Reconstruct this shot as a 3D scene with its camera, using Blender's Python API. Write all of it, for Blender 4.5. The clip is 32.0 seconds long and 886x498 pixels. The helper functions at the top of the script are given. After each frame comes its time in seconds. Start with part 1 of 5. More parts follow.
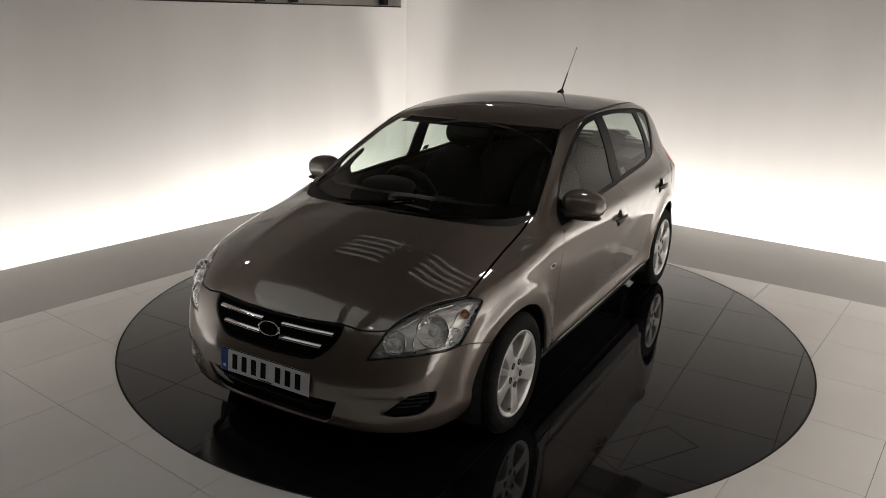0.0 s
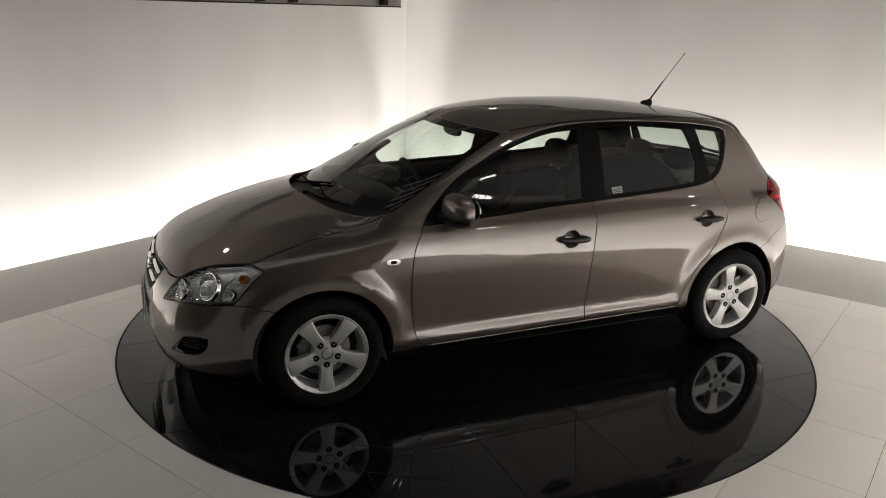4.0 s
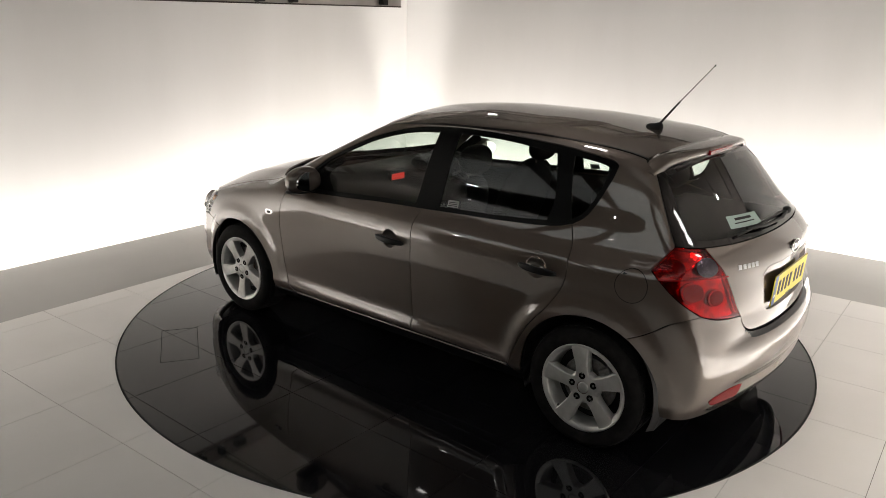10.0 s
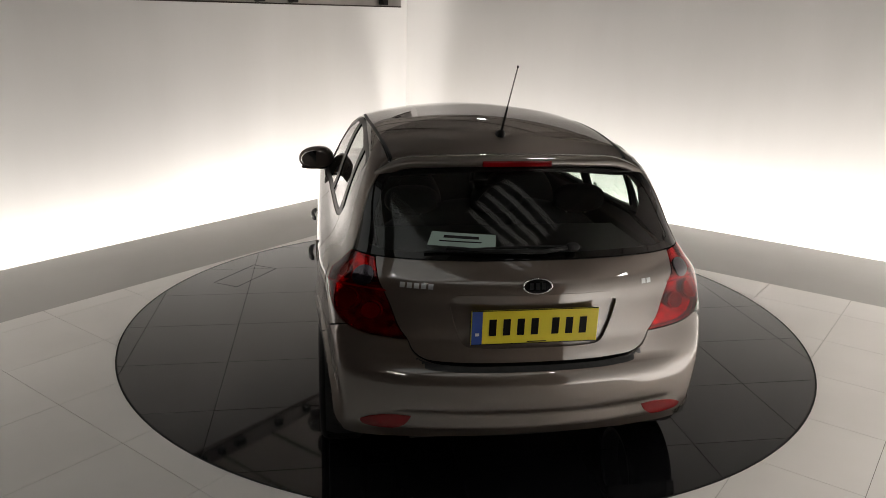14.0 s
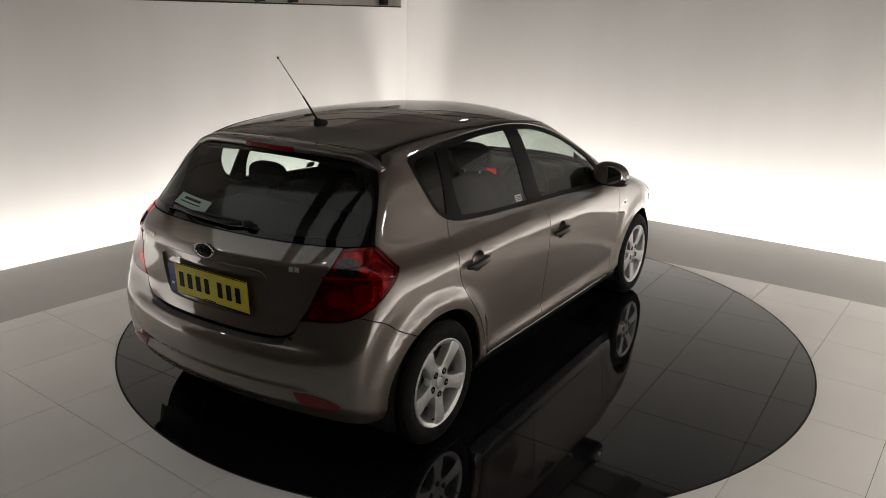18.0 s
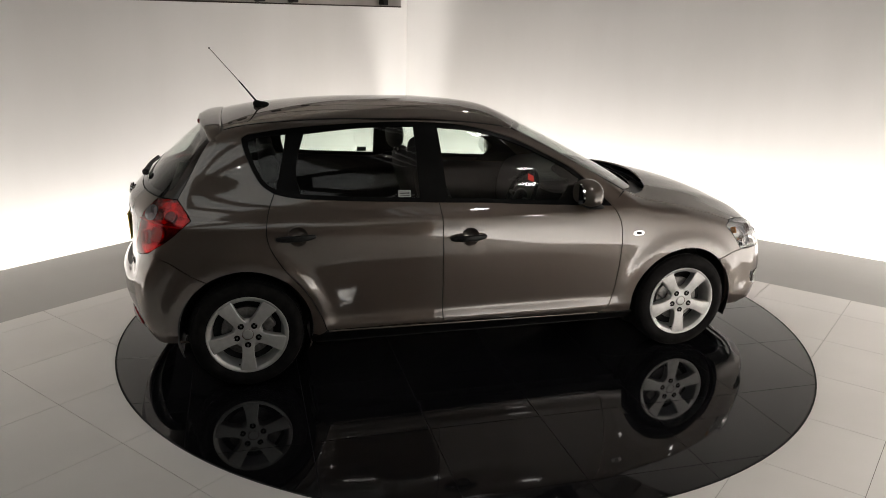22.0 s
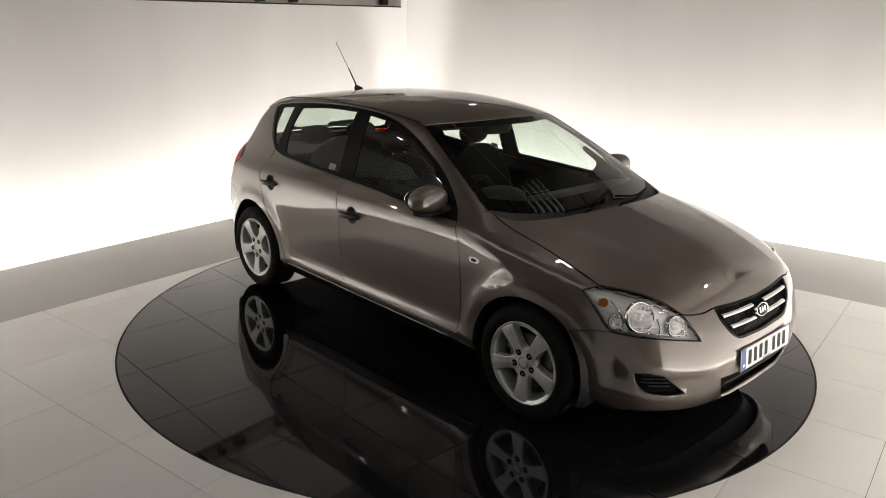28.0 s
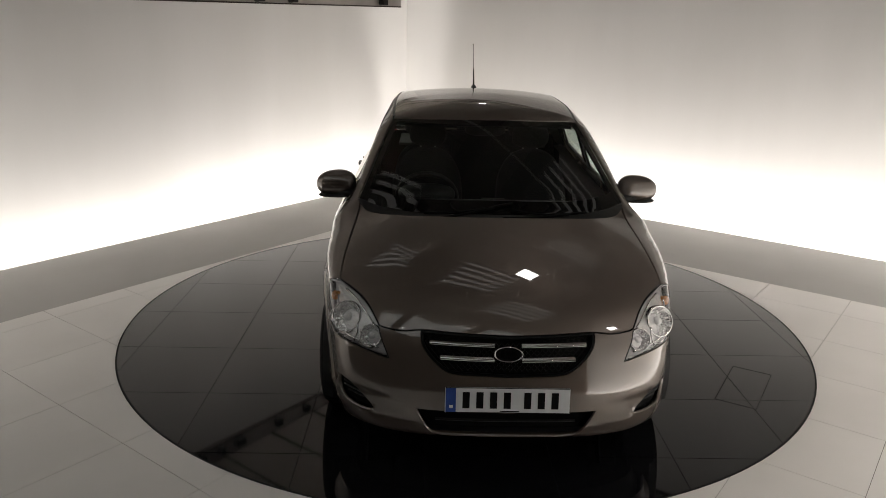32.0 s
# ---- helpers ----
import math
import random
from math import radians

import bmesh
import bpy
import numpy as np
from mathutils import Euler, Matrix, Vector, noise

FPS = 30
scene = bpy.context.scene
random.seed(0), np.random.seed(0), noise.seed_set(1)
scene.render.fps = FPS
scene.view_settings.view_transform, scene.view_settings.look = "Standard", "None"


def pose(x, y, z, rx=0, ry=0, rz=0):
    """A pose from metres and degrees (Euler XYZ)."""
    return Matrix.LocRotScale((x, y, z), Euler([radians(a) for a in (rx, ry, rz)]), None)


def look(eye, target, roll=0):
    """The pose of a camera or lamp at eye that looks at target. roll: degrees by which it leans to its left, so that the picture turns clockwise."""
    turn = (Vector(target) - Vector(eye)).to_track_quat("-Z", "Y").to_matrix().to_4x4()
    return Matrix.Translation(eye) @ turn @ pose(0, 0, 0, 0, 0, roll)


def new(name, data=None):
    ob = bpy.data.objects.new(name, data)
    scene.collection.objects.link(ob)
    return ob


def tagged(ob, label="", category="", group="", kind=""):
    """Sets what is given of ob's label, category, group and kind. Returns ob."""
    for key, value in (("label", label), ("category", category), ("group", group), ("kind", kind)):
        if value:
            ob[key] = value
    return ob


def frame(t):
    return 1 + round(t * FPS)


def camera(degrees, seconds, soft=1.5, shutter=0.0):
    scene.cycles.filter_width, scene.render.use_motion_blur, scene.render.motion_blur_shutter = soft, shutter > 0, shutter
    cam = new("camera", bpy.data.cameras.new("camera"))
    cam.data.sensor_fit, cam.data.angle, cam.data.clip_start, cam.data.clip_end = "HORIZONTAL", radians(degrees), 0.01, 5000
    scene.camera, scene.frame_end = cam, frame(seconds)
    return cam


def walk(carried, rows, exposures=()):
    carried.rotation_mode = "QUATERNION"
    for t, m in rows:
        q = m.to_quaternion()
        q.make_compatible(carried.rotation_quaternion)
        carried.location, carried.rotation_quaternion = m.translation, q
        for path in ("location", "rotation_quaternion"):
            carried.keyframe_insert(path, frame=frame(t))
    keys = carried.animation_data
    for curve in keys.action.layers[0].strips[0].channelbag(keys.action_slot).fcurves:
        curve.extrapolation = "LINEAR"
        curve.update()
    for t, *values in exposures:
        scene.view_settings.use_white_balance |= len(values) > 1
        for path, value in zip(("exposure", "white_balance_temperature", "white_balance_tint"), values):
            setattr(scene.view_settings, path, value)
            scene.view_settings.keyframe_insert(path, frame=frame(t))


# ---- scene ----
cam = camera(60.72, 32.0, soft=0.85)

# ---- camera: fixed on a stand, looking down at the turntable ----
EYE = Vector((0.0, -4.917, 1.961))
YAW, PITCH, ROLL = radians(-1.755), radians(16.72), 1.34
AIM = EYE + Vector((math.sin(YAW) * math.cos(PITCH), math.cos(YAW) * math.cos(PITCH), -math.sin(PITCH)))
walk(cam, [(0.0, look(EYE, AIM, ROLL)), (32.0, look(EYE, AIM, ROLL))],
     exposures=[(0.0, -0.56), (3.0, -0.52), (6.0, 0.03), (10.0, 0.03), (13.0, 0.0), (14.0, -0.33), (17.0, -0.43), (19.0, -0.48), (21.0, -0.26), (22.0, -0.20), (23.0, -0.20), (24.0, -0.05), (25.0, 0.02), (28.0, 0.1), (30.0, -0.08), (32.0, -0.43)])

# ---- plan: the studio's own axes are turned against the world ----
ROOM = pose(0, 0, 0, 0, 0, 55.2)      # local x runs along the long wall, local y towards it
DISC_R = 2.235
BAND_A, SLOT_A, WALL_A = 2.266, 3.37, 3.72      # long wall (local +y): tiles end, light trough begins, wall
BAND_B, SLOT_B, WALL_B = 2.170, 3.51, 3.86      # end wall (local +x)
BAND_C, SLOT_C, WALL_C = -2.601, -2.86, -3.21   # opposite wall (local -y), open towards the camera's corner
BAND_D, SLOT_D, WALL_D = -3.00, -3.20, -3.55    # fourth wall (local -x)
OPEN_C, OPEN_D = -2.1, 1.8                     # where those two walls stop
HALL = 9.0                                      # dark hall round the studio
TOP = 2.50                             # top of the two walls nearer the camera
ROOF_Z = 3.6
CANOPY_Z = 2.25                        # underside of the low ceiling hung over the turntable
CANOPY = (-3.40, -3.00, 2.18, 2.84)    # its edges: x0, y0, x1, y1
CANOPY_SPLIT = -1.95                   # ceiling colour lightened for cool light from here to the open end

# ---- world and lights ----
world = bpy.data.worlds.new("world")
scene.world = world
world.use_nodes = True
world.node_tree.nodes["Background"].inputs[0].default_value = (0.5, 0.5, 0.52, 1)
world.node_tree.nodes["Background"].inputs[1].default_value = 0.008


def area_lamp(name, m, sx, sy, watts, colour=(1, 0.95, 0.9)):
    data = bpy.data.lights.new(name, "AREA")
    data.shape, data.size, data.size_y = "RECTANGLE", sx, sy
    data.energy, data.color = watts, colour
    ob = new(name, data)
    ob.matrix_world = m
    return ob


COVE_WATTS = 21.5                      # per metre of trough


def cove(name, x0, y0, x1, y1, power=1.0):
    """A row of tubes in the trough at the foot of a wall, shining up."""
    a, b = Vector((x0, y0, 0)), Vector((x1, y1, 0))
    mid, long = (a + b) / 2, (b - a).length
    turn = math.degrees(math.atan2(y1 - y0, x1 - x0))
    lamp = area_lamp(name, ROOM @ pose(mid.x, mid.y, -0.47, 180, 0, turn), long, 0.12, power * COVE_WATTS * long)
    lamp.data.spread = radians(106)
    return lamp


cove("cove_lamp", WALL_D + 0.1, SLOT_A + 0.09, 0.3, SLOT_A + 0.09, 0.74)
cove("cove_lamp", 0.3, SLOT_A + 0.09, SLOT_B + 0.05, SLOT_A + 0.09, 1.02)
cove("cove_lamp", SLOT_B + 0.09, SLOT_A - 0.2, SLOT_B + 0.09, SLOT_C + 0.1, 1.18)
cove("cove_lamp", WALL_B - 0.1, SLOT_C - 0.10, OPEN_C, SLOT_C - 0.10, 1.22)
cove("cove_lamp", SLOT_D - 0.10, OPEN_D, SLOT_D - 0.10, SLOT_A - 0.1, 0.9)
LAMPS = ((-0.40, -0.92, 0.17, 2.0), (-3.33, 1.48, 0.10, 2.2), (-0.80, -2.75, 0.18, 2.5))    # square lamps in the low ceiling: x, y, width, watts
SPOTS = ((-2.3, -1.7), (-2.7, -0.7), (1.2, -2.5), (1.5, 0.9), (-1.4, 1.9), (-1.9, -2.9))      # small round ones
VENTS = ((0.42, -0.95), (-0.80, -0.62), (-1.36, -1.50), (-0.75, 0.50))                          # louvred strip lights
area_lamp("fill_panel_lamp", ROOM @ pose(-2.67, -0.45, CANOPY_Z - 0.026), 1.16, 3.66, 4.6, (0.94, 1.0, 0.97))     # dim fill added at the open end to brighten the car's rear quarter
for x, y in VENTS:
    area_lamp("louvre_lamp", ROOM @ pose(x, y, CANOPY_Z - 0.056), 0.48, 0.56, 0.24, (1, 0.96, 0.91))
for x, y, w, watts in LAMPS:
    area_lamp("flood_lamp", ROOM @ pose(x, y, CANOPY_Z - 0.032), w, w, watts, (1, 0.97, 0.93))
HALL_LAMPS = ((-5.8, -2.5, 9.0), (-4.3, -5.4, 8.0), (-6.6, 0.6, 7.0), (-2.4, -6.2, 5.0))     # in the hall behind the camera: x, y, watts
for x, y, watts in HALL_LAMPS:
    area_lamp("hall_lamp", ROOM @ pose(x, y, ROOF_Z - 0.30), 0.55, 0.035, 0.5 * watts, (1, 0.96, 0.90))
for x, y in SPOTS:
    area_lamp("spot_lamp", ROOM @ pose(x, y, CANOPY_Z - 0.022), 0.07, 0.07, 0.8, (1, 0.97, 0.93))


# ---- materials ----
def material(name, base, rough=0.5, metal=0.0, **more):
    mat = bpy.data.materials.new(name)
    mat.use_nodes = True
    b = mat.node_tree.nodes["Principled BSDF"]
    b.inputs["Base Color"].default_value = (*base, 1)
    b.inputs["Roughness"].default_value = rough
    b.inputs["Metallic"].default_value = metal
    for key, value in more.items():
        b.inputs[key.replace("_", " ").title().replace("Ior", "IOR")].default_value = value
    return mat


def nodes_of(mat):
    return mat.node_tree.nodes, mat.node_tree.links, mat.node_tree.nodes["Principled BSDF"]


def vary(mat, scale, low, high, detail=4.0, bump=0.0, rough=None, stretch=(1, 1, 1), space="Object", fine=None):
    """Two-scale variation of colour, gloss and relief."""
    n, l, b = nodes_of(mat)
    co = n.new("ShaderNodeTexCoord")
    mp = n.new("ShaderNodeMapping")
    mp.inputs["Scale"].default_value = stretch
    l.new(co.outputs[space], mp.inputs[0])
    tex = n.new("ShaderNodeTexNoise")
    tex.inputs["Scale"].default_value, tex.inputs["Detail"].default_value = scale, detail
    l.new(mp.outputs[0], tex.inputs["Vector"])
    ramp = n.new("ShaderNodeValToRGB")
    ramp.color_ramp.elements[0].position, ramp.color_ramp.elements[1].position = 0.3, 0.7
    ramp.color_ramp.elements[0].color = (*low, 1)
    ramp.color_ramp.elements[1].color = (*high, 1)
    l.new(tex.outputs[0], ramp.inputs[0])
    l.new(ramp.outputs[0], b.inputs["Base Color"])
    if rough:
        rm = n.new("ShaderNodeMapRange")
        rm.inputs["To Min"].default_value, rm.inputs["To Max"].default_value = rough
        l.new(tex.outputs[0], rm.inputs[0])
        l.new(rm.outputs[0], b.inputs["Roughness"])
    if bump:
        t2 = n.new("ShaderNodeTexNoise")
        t2.inputs["Scale"].default_value = fine or scale * 12
        l.new(mp.outputs[0], t2.inputs["Vector"])
        bp = n.new("ShaderNodeBump")
        bp.inputs["Strength"].default_value, bp.inputs["Distance"].default_value = bump, 0.002
        l.new(t2.outputs[0], bp.inputs["Height"])
        l.new(bp.outputs[0], b.inputs["Normal"])
    return mat


def faceted(mat, scale, tilt):
    """Small flat facets, as pressed into a lamp reflector."""
    n, l, b = nodes_of(mat)
    co = n.new("ShaderNodeTexCoord")
    vo = n.new("ShaderNodeTexVoronoi")
    vo.inputs["Scale"].default_value = scale
    l.new(co.outputs["Object"], vo.inputs["Vector"])
    ge = n.new("ShaderNodeNewGeometry")
    sub = n.new("ShaderNodeVectorMath")
    sub.operation = "SUBTRACT"
    sub.inputs[1].default_value = (0.5, 0.5, 0.5)
    l.new(vo.outputs["Color"], sub.inputs[0])
    mul = n.new("ShaderNodeVectorMath")
    mul.operation = "SCALE"
    mul.inputs["Scale"].default_value = tilt
    l.new(sub.outputs[0], mul.inputs[0])
    add = n.new("ShaderNodeVectorMath")
    add.operation = "ADD"
    l.new(ge.outputs["Normal"], add.inputs[0])
    l.new(mul.outputs[0], add.inputs[1])
    nm = n.new("ShaderNodeVectorMath")
    nm.operation = "NORMALIZE"
    l.new(add.outputs[0], nm.inputs[0])
    l.new(nm.outputs[0], b.inputs["Normal"])
    return mat


M_WALL = vary(material("wall_paint", (0.78, 0.76, 0.73), 0.85), 0.9, (0.75, 0.735, 0.71), (0.80, 0.785, 0.765), bump=0.15, fine=90, stretch=(1.6, 1.6, 0.35))
M_TILE = vary(material("floor_tile", (0.72, 0.70, 0.67), 0.3), 1.1, (0.76, 0.74, 0.71), (0.84, 0.82, 0.79), rough=(0.25, 0.42))
M_BAND = vary(material("plain_border", (0.55, 0.545, 0.52), 0.6), 0.9, (0.46, 0.455, 0.435), (0.52, 0.515, 0.495), bump=0.1)
M_GROUT = material("grout", (0.30, 0.285, 0.27), 0.8)
M_DISC = vary(material("black_gloss", (0.006, 0.006, 0.007), 0.03), 1.5, (0.004, 0.004, 0.005), (0.009, 0.009, 0.010), rough=(0.02, 0.06))
M_RIM = material("disc_rim", (0.004, 0.004, 0.004), 0.9)
M_CEIL = vary(material("dark_ceiling", (0.06, 0.045, 0.04), 0.8), 1.0, (0.05, 0.035, 0.03), (0.08, 0.065, 0.06))
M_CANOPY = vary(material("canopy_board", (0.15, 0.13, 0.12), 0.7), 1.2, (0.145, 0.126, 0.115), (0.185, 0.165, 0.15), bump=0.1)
# same ceiling near the long wall, trough light put into a paler colour
M_CANOPY_LIT_RIM = vary(material("canopy_lit_rim", (0.45, 0.41, 0.38), 0.7), 1.2, (0.42, 0.38, 0.35), (0.50, 0.46, 0.43), bump=0.1)
# open-end bay: cool brightness of a lit ceiling put into the board colour
M_CANOPY_LIT_BAY = vary(material("canopy_lit_bay", (0.42, 0.44, 0.42), 0.7), 1.2, (0.38, 0.40, 0.38), (0.46, 0.48, 0.46), bump=0.1)
M_TRACK = vary(material("grey_track", (0.5, 0.47, 0.45), 0.5), 6, (0.46, 0.43, 0.41), (0.54, 0.51, 0.49))
M_PIPE = material("pale_conduit", (0.55, 0.54, 0.52), 0.5)
M_BEAM = material("steel_beam", (0.10, 0.10, 0.10), 0.5)
M_PAINT = vary(material("brown_metallic_paint", (0.11, 0.09, 0.08), 0.56, 0.85, coat_weight=1.0, coat_roughness=0.003, coat_ior=2.1), 900, (0.1218, 0.0975, 0.0809), (0.1491, 0.1194, 0.0995), detail=1.0)
M_BLACK = vary(material("black_plastic", (0.012, 0.012, 0.012), 0.5, specular_ior_level=0.3), 40, (0.009, 0.009, 0.009), (0.016, 0.016, 0.016), bump=0.1)
M_TRIM = material("satin_black_trim", (0.004, 0.004, 0.004), 0.35, specular_ior_level=0.12)
M_RUBBER = vary(material("tyre_rubber", (0.009, 0.009, 0.009), 0.75, specular_ior_level=0.1), 25, (0.006, 0.006, 0.006), (0.013, 0.012, 0.012), bump=0.2)
M_ALLOY = vary(material("silver_alloy", (0.62, 0.62, 0.61), 0.36, 0.6), 30, (0.57, 0.57, 0.56), (0.66, 0.66, 0.65))
M_CHROME = material("chrome", (0.75, 0.75, 0.75), 0.08, 1.0)
M_STEEL = vary(material("brake_steel", (0.28, 0.27, 0.26), 0.4, 0.9), 60, (0.2, 0.19, 0.18), (0.34, 0.33, 0.32), stretch=(1, 1, 1))
M_FABRIC = vary(material("seat_fabric", (0.03, 0.03, 0.032), 0.9), 60, (0.008, 0.008, 0.009), (0.016, 0.016, 0.017), bump=0.3)
M_WHITE = material("white_card", (0.8, 0.8, 0.8), 0.6)


def glass(name, tint, base_gloss=0.034, rough=0.0):
    mat = bpy.data.materials.new(name)
    mat.use_nodes = True
    n, l = mat.node_tree.nodes, mat.node_tree.links
    n.remove(n["Principled BSDF"])
    tr = n.new("ShaderNodeBsdfTransparent")
    tr.inputs[0].default_value = (*tint, 1)
    gl = n.new("ShaderNodeBsdfGlossy")
    gl.inputs["Roughness"].default_value = rough
    gl.inputs["Color"].default_value = (1, 1, 1, 1)
    lw = n.new("ShaderNodeLayerWeight")
    lw.inputs[0].default_value = 0.5
    pw = n.new("ShaderNodeMath")
    pw.operation = "POWER"
    pw.inputs[1].default_value = 5.0
    l.new(lw.outputs["Facing"], pw.inputs[0])
    fr = n.new("ShaderNodeMapRange")
    fr.inputs["To Min"].default_value = base_gloss
    l.new(pw.outputs[0], fr.inputs[0])
    mx = n.new("ShaderNodeMixShader")
    l.new(fr.outputs[0], mx.inputs[0])
    l.new(tr.outputs[0], mx.inputs[1])
    l.new(gl.outputs[0], mx.inputs[2])
    l.new(mx.outputs[0], n["Material Output"].inputs[0])
    return mat


M_GLASS = glass("window_glass", (0.72, 0.78, 0.74), 0.045)
M_CLEAR = glass("clear_lens", (0.93, 0.93, 0.93))
M_RED = material("red_lens", (0.17, 0.003, 0.005), 0.08, 0.0, specular_ior_level=0.35)
M_REDDARK = vary(material("red_lamp_body", (0.45, 0.04, 0.04), 0.14, 0.9), 30, (0.22, 0.006, 0.008), (0.80, 0.03, 0.03), bump=1.0, fine=45)
M_CLEARBOWL = vary(material("clear_bowl", (0.10, 0.10, 0.14), 0.08, 0.8, coat_weight=1.0), 70, (0.010, 0.008, 0.012), (0.08, 0.06, 0.08), bump=0.8, fine=90)
M_AMBERDARK = material("dark_amber", (0.22, 0.09, 0.02), 0.2, 0.5)
M_LETTER = material("bright_letter", (0.62, 0.62, 0.62), 0.25, 0.4)
M_HANDLE = material("black_handle", (0.006, 0.006, 0.006), 0.35, specular_ior_level=0.25)
# near-black with the lack of light put into its colour: recess backs, trim, wipers
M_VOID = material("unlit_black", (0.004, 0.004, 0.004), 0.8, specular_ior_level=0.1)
M_SLAT = vary(material("grey_slat", (0.5, 0.5, 0.49), 0.5, 0.3), 14, (0.05, 0.05, 0.05), (0.22, 0.21, 0.20), stretch=(1, 4, 1))
M_FRIT = material("black_glass_border", (0.003, 0.003, 0.003), 0.02)
M_BEZEL = vary(material("lamp_bezel", (0.92, 0.92, 0.92), 0.13, 0.45), 30, (0.86, 0.86, 0.86), (0.96, 0.96, 0.96), bump=0.7, fine=34, stretch=(1, 1, 2.2))
M_BEZEL.node_tree.nodes["Bump"].inputs["Distance"].default_value = 0.012
M_BOWL = faceted(material("reflector_chrome", (0.95, 0.95, 0.95), 0.08, 0.75), 70, 0.7)
M_DISPLAY = material("red_display", (0.30, 0.01, 0.01), 0.3, emission_color=(1.0, 0.07, 0.05, 1), emission_strength=0.55)
M_BLUE = material("blue_band", (0.02, 0.06, 0.28), 0.35)
M_PLATE_W = material("white_reflective_sheet", (0.62, 0.64, 0.66), 0.35)
M_PLATE_Y = material("yellow_reflective_sheet", (0.72, 0.60, 0.02), 0.35)
M_REDLENS = glass("red_clear_lens", (0.85, 0.05, 0.06), 0.045)
M_RUST = vary(material("rusty_hub", (0.12, 0.07, 0.05), 0.7, 0.3), 40, (0.09, 0.05, 0.035), (0.20, 0.13, 0.10))
M_MIRROR = material("mirror", (0.85, 0.86, 0.88), 0.02, 1.0)
M_STICKER = material("grey_sticker", (0.45, 0.47, 0.46), 0.5)
M_STICKER2 = material("green_sticker", (0.42, 0.55, 0.50), 0.5)
M_AMBER = material("amber_lens", (0.55, 0.24, 0.06), 0.2, 0.3)


# ---- mesh helpers ----
def part(name, bm, mat, parent=None, label="", smooth=False):
    """One bmesh as one mesh object under a thing or a part."""
    me = bpy.data.meshes.new(name)
    bm.to_mesh(me)
    bm.free()
    me.materials.append(mat)
    if smooth:
        for f in me.polygons:
            f.use_smooth = True
    ob = new(name, me)
    ob.parent = parent
    if label:
        ob["label"] = label
    return ob


def box(bm, x0, y0, z0, x1, y1, z1, bevel=0.0):
    vs = [bm.verts.new((x, y, z)) for x in (x0, x1) for y in (y0, y1) for z in (z0, z1)]
    fs = [bm.faces.new([vs[i] for i in q]) for q in ((0, 1, 3, 2), (4, 6, 7, 5), (0, 4, 5, 1), (2, 3, 7, 6), (0, 2, 6, 4), (1, 5, 7, 3))]
    if bevel:
        es = list({e for f in fs for e in f.edges})
        bmesh.ops.bevel(bm, geom=es, offset=bevel, segments=3, profile=0.5, affect="EDGES")
    return bm


def lathe(bm, rows, axis="Y", n=64, centre=(0, 0, 0), caps=False):
    """Rows of (radius, along) turned about an axis."""
    rings = []
    for r, a in rows:
        ring = []
        for i in range(n):
            c, s = math.cos(i * math.tau / n) * r, math.sin(i * math.tau / n) * r
            p = {"Y": (c, a, s), "Z": (c, s, a), "X": (a, c, s)}[axis]
            ring.append(bm.verts.new(Vector(p) + Vector(centre)))
        rings.append(ring)
    for q, p in zip(rings, rings[1:]):
        for i in range(n):
            bm.faces.new((q[i], q[(i + 1) % n], p[(i + 1) % n], p[i]))
    if caps:
        bm.faces.new(rings[0])
        bm.faces.new(rings[-1])
    bmesh.ops.recalc_face_normals(bm, faces=bm.faces)
    return bm


def tube(bm, pts, r, n=10, r_end=None):
    """A round bar along points."""
    pts = [Vector(p) for p in pts]
    rings = []
    for i, p in enumerate(pts):
        d = (pts[min(i + 1, len(pts) - 1)] - pts[max(i - 1, 0)]).normalized()
        a = d.cross(Vector((0.13, 0.31, 0.94))).normalized()
        b = d.cross(a)
        rr = r if r_end is None else r + (r_end - r) * i / (len(pts) - 1)
        rings.append([bm.verts.new(p + (a * math.cos(k * math.tau / n) + b * math.sin(k * math.tau / n)) * rr) for k in range(n)])
    for q, p in zip(rings, rings[1:]):
        for k in range(n):
            bm.faces.new((q[k], q[(k + 1) % n], p[(k + 1) % n], p[k]))
    bm.faces.new(rings[0])
    bm.faces.new(rings[-1])
    bmesh.ops.recalc_face_normals(bm, faces=bm.faces)
    return bm


def blob(bm, rx, ry, rz, centre=(0, 0, 0), power=2.6, nu=24, nv=16, cut=None):
    """A superellipsoid cushion."""
    def sp(v):
        return math.copysign(abs(v) ** (2 / power), v)
    rows = []
    for j in range(nv + 1):
        la = -math.pi / 2 + math.pi * j / nv
        rows.append([bm.verts.new((centre[0] + rx * sp(math.cos(la)) * sp(math.cos(i * math.tau / nu)),
                                   centre[1] + ry * sp(math.cos(la)) * sp(math.sin(i * math.tau / nu)),
                                   centre[2] + rz * sp(math.sin(la)))) for i in range(nu)])
    for q, p in zip(rows, rows[1:]):
        for i in range(nu):
            bm.faces.new((q[i], q[(i + 1) % nu], p[(i + 1) % nu], p[i]))
    bmesh.ops.remove_doubles(bm, verts=bm.verts, dist=1e-5)
    bmesh.ops.recalc_face_normals(bm, faces=bm.faces)
    return bm


def setting(name, mat, label, *boxes, bevel=0.0):
    bm = bmesh.new()
    for b in boxes:
        box(bm, *b, bevel=bevel)
    ob = part(name, bm, mat, None)
    ob.matrix_world = ROOM
    return tagged(ob, label, kind="structure")


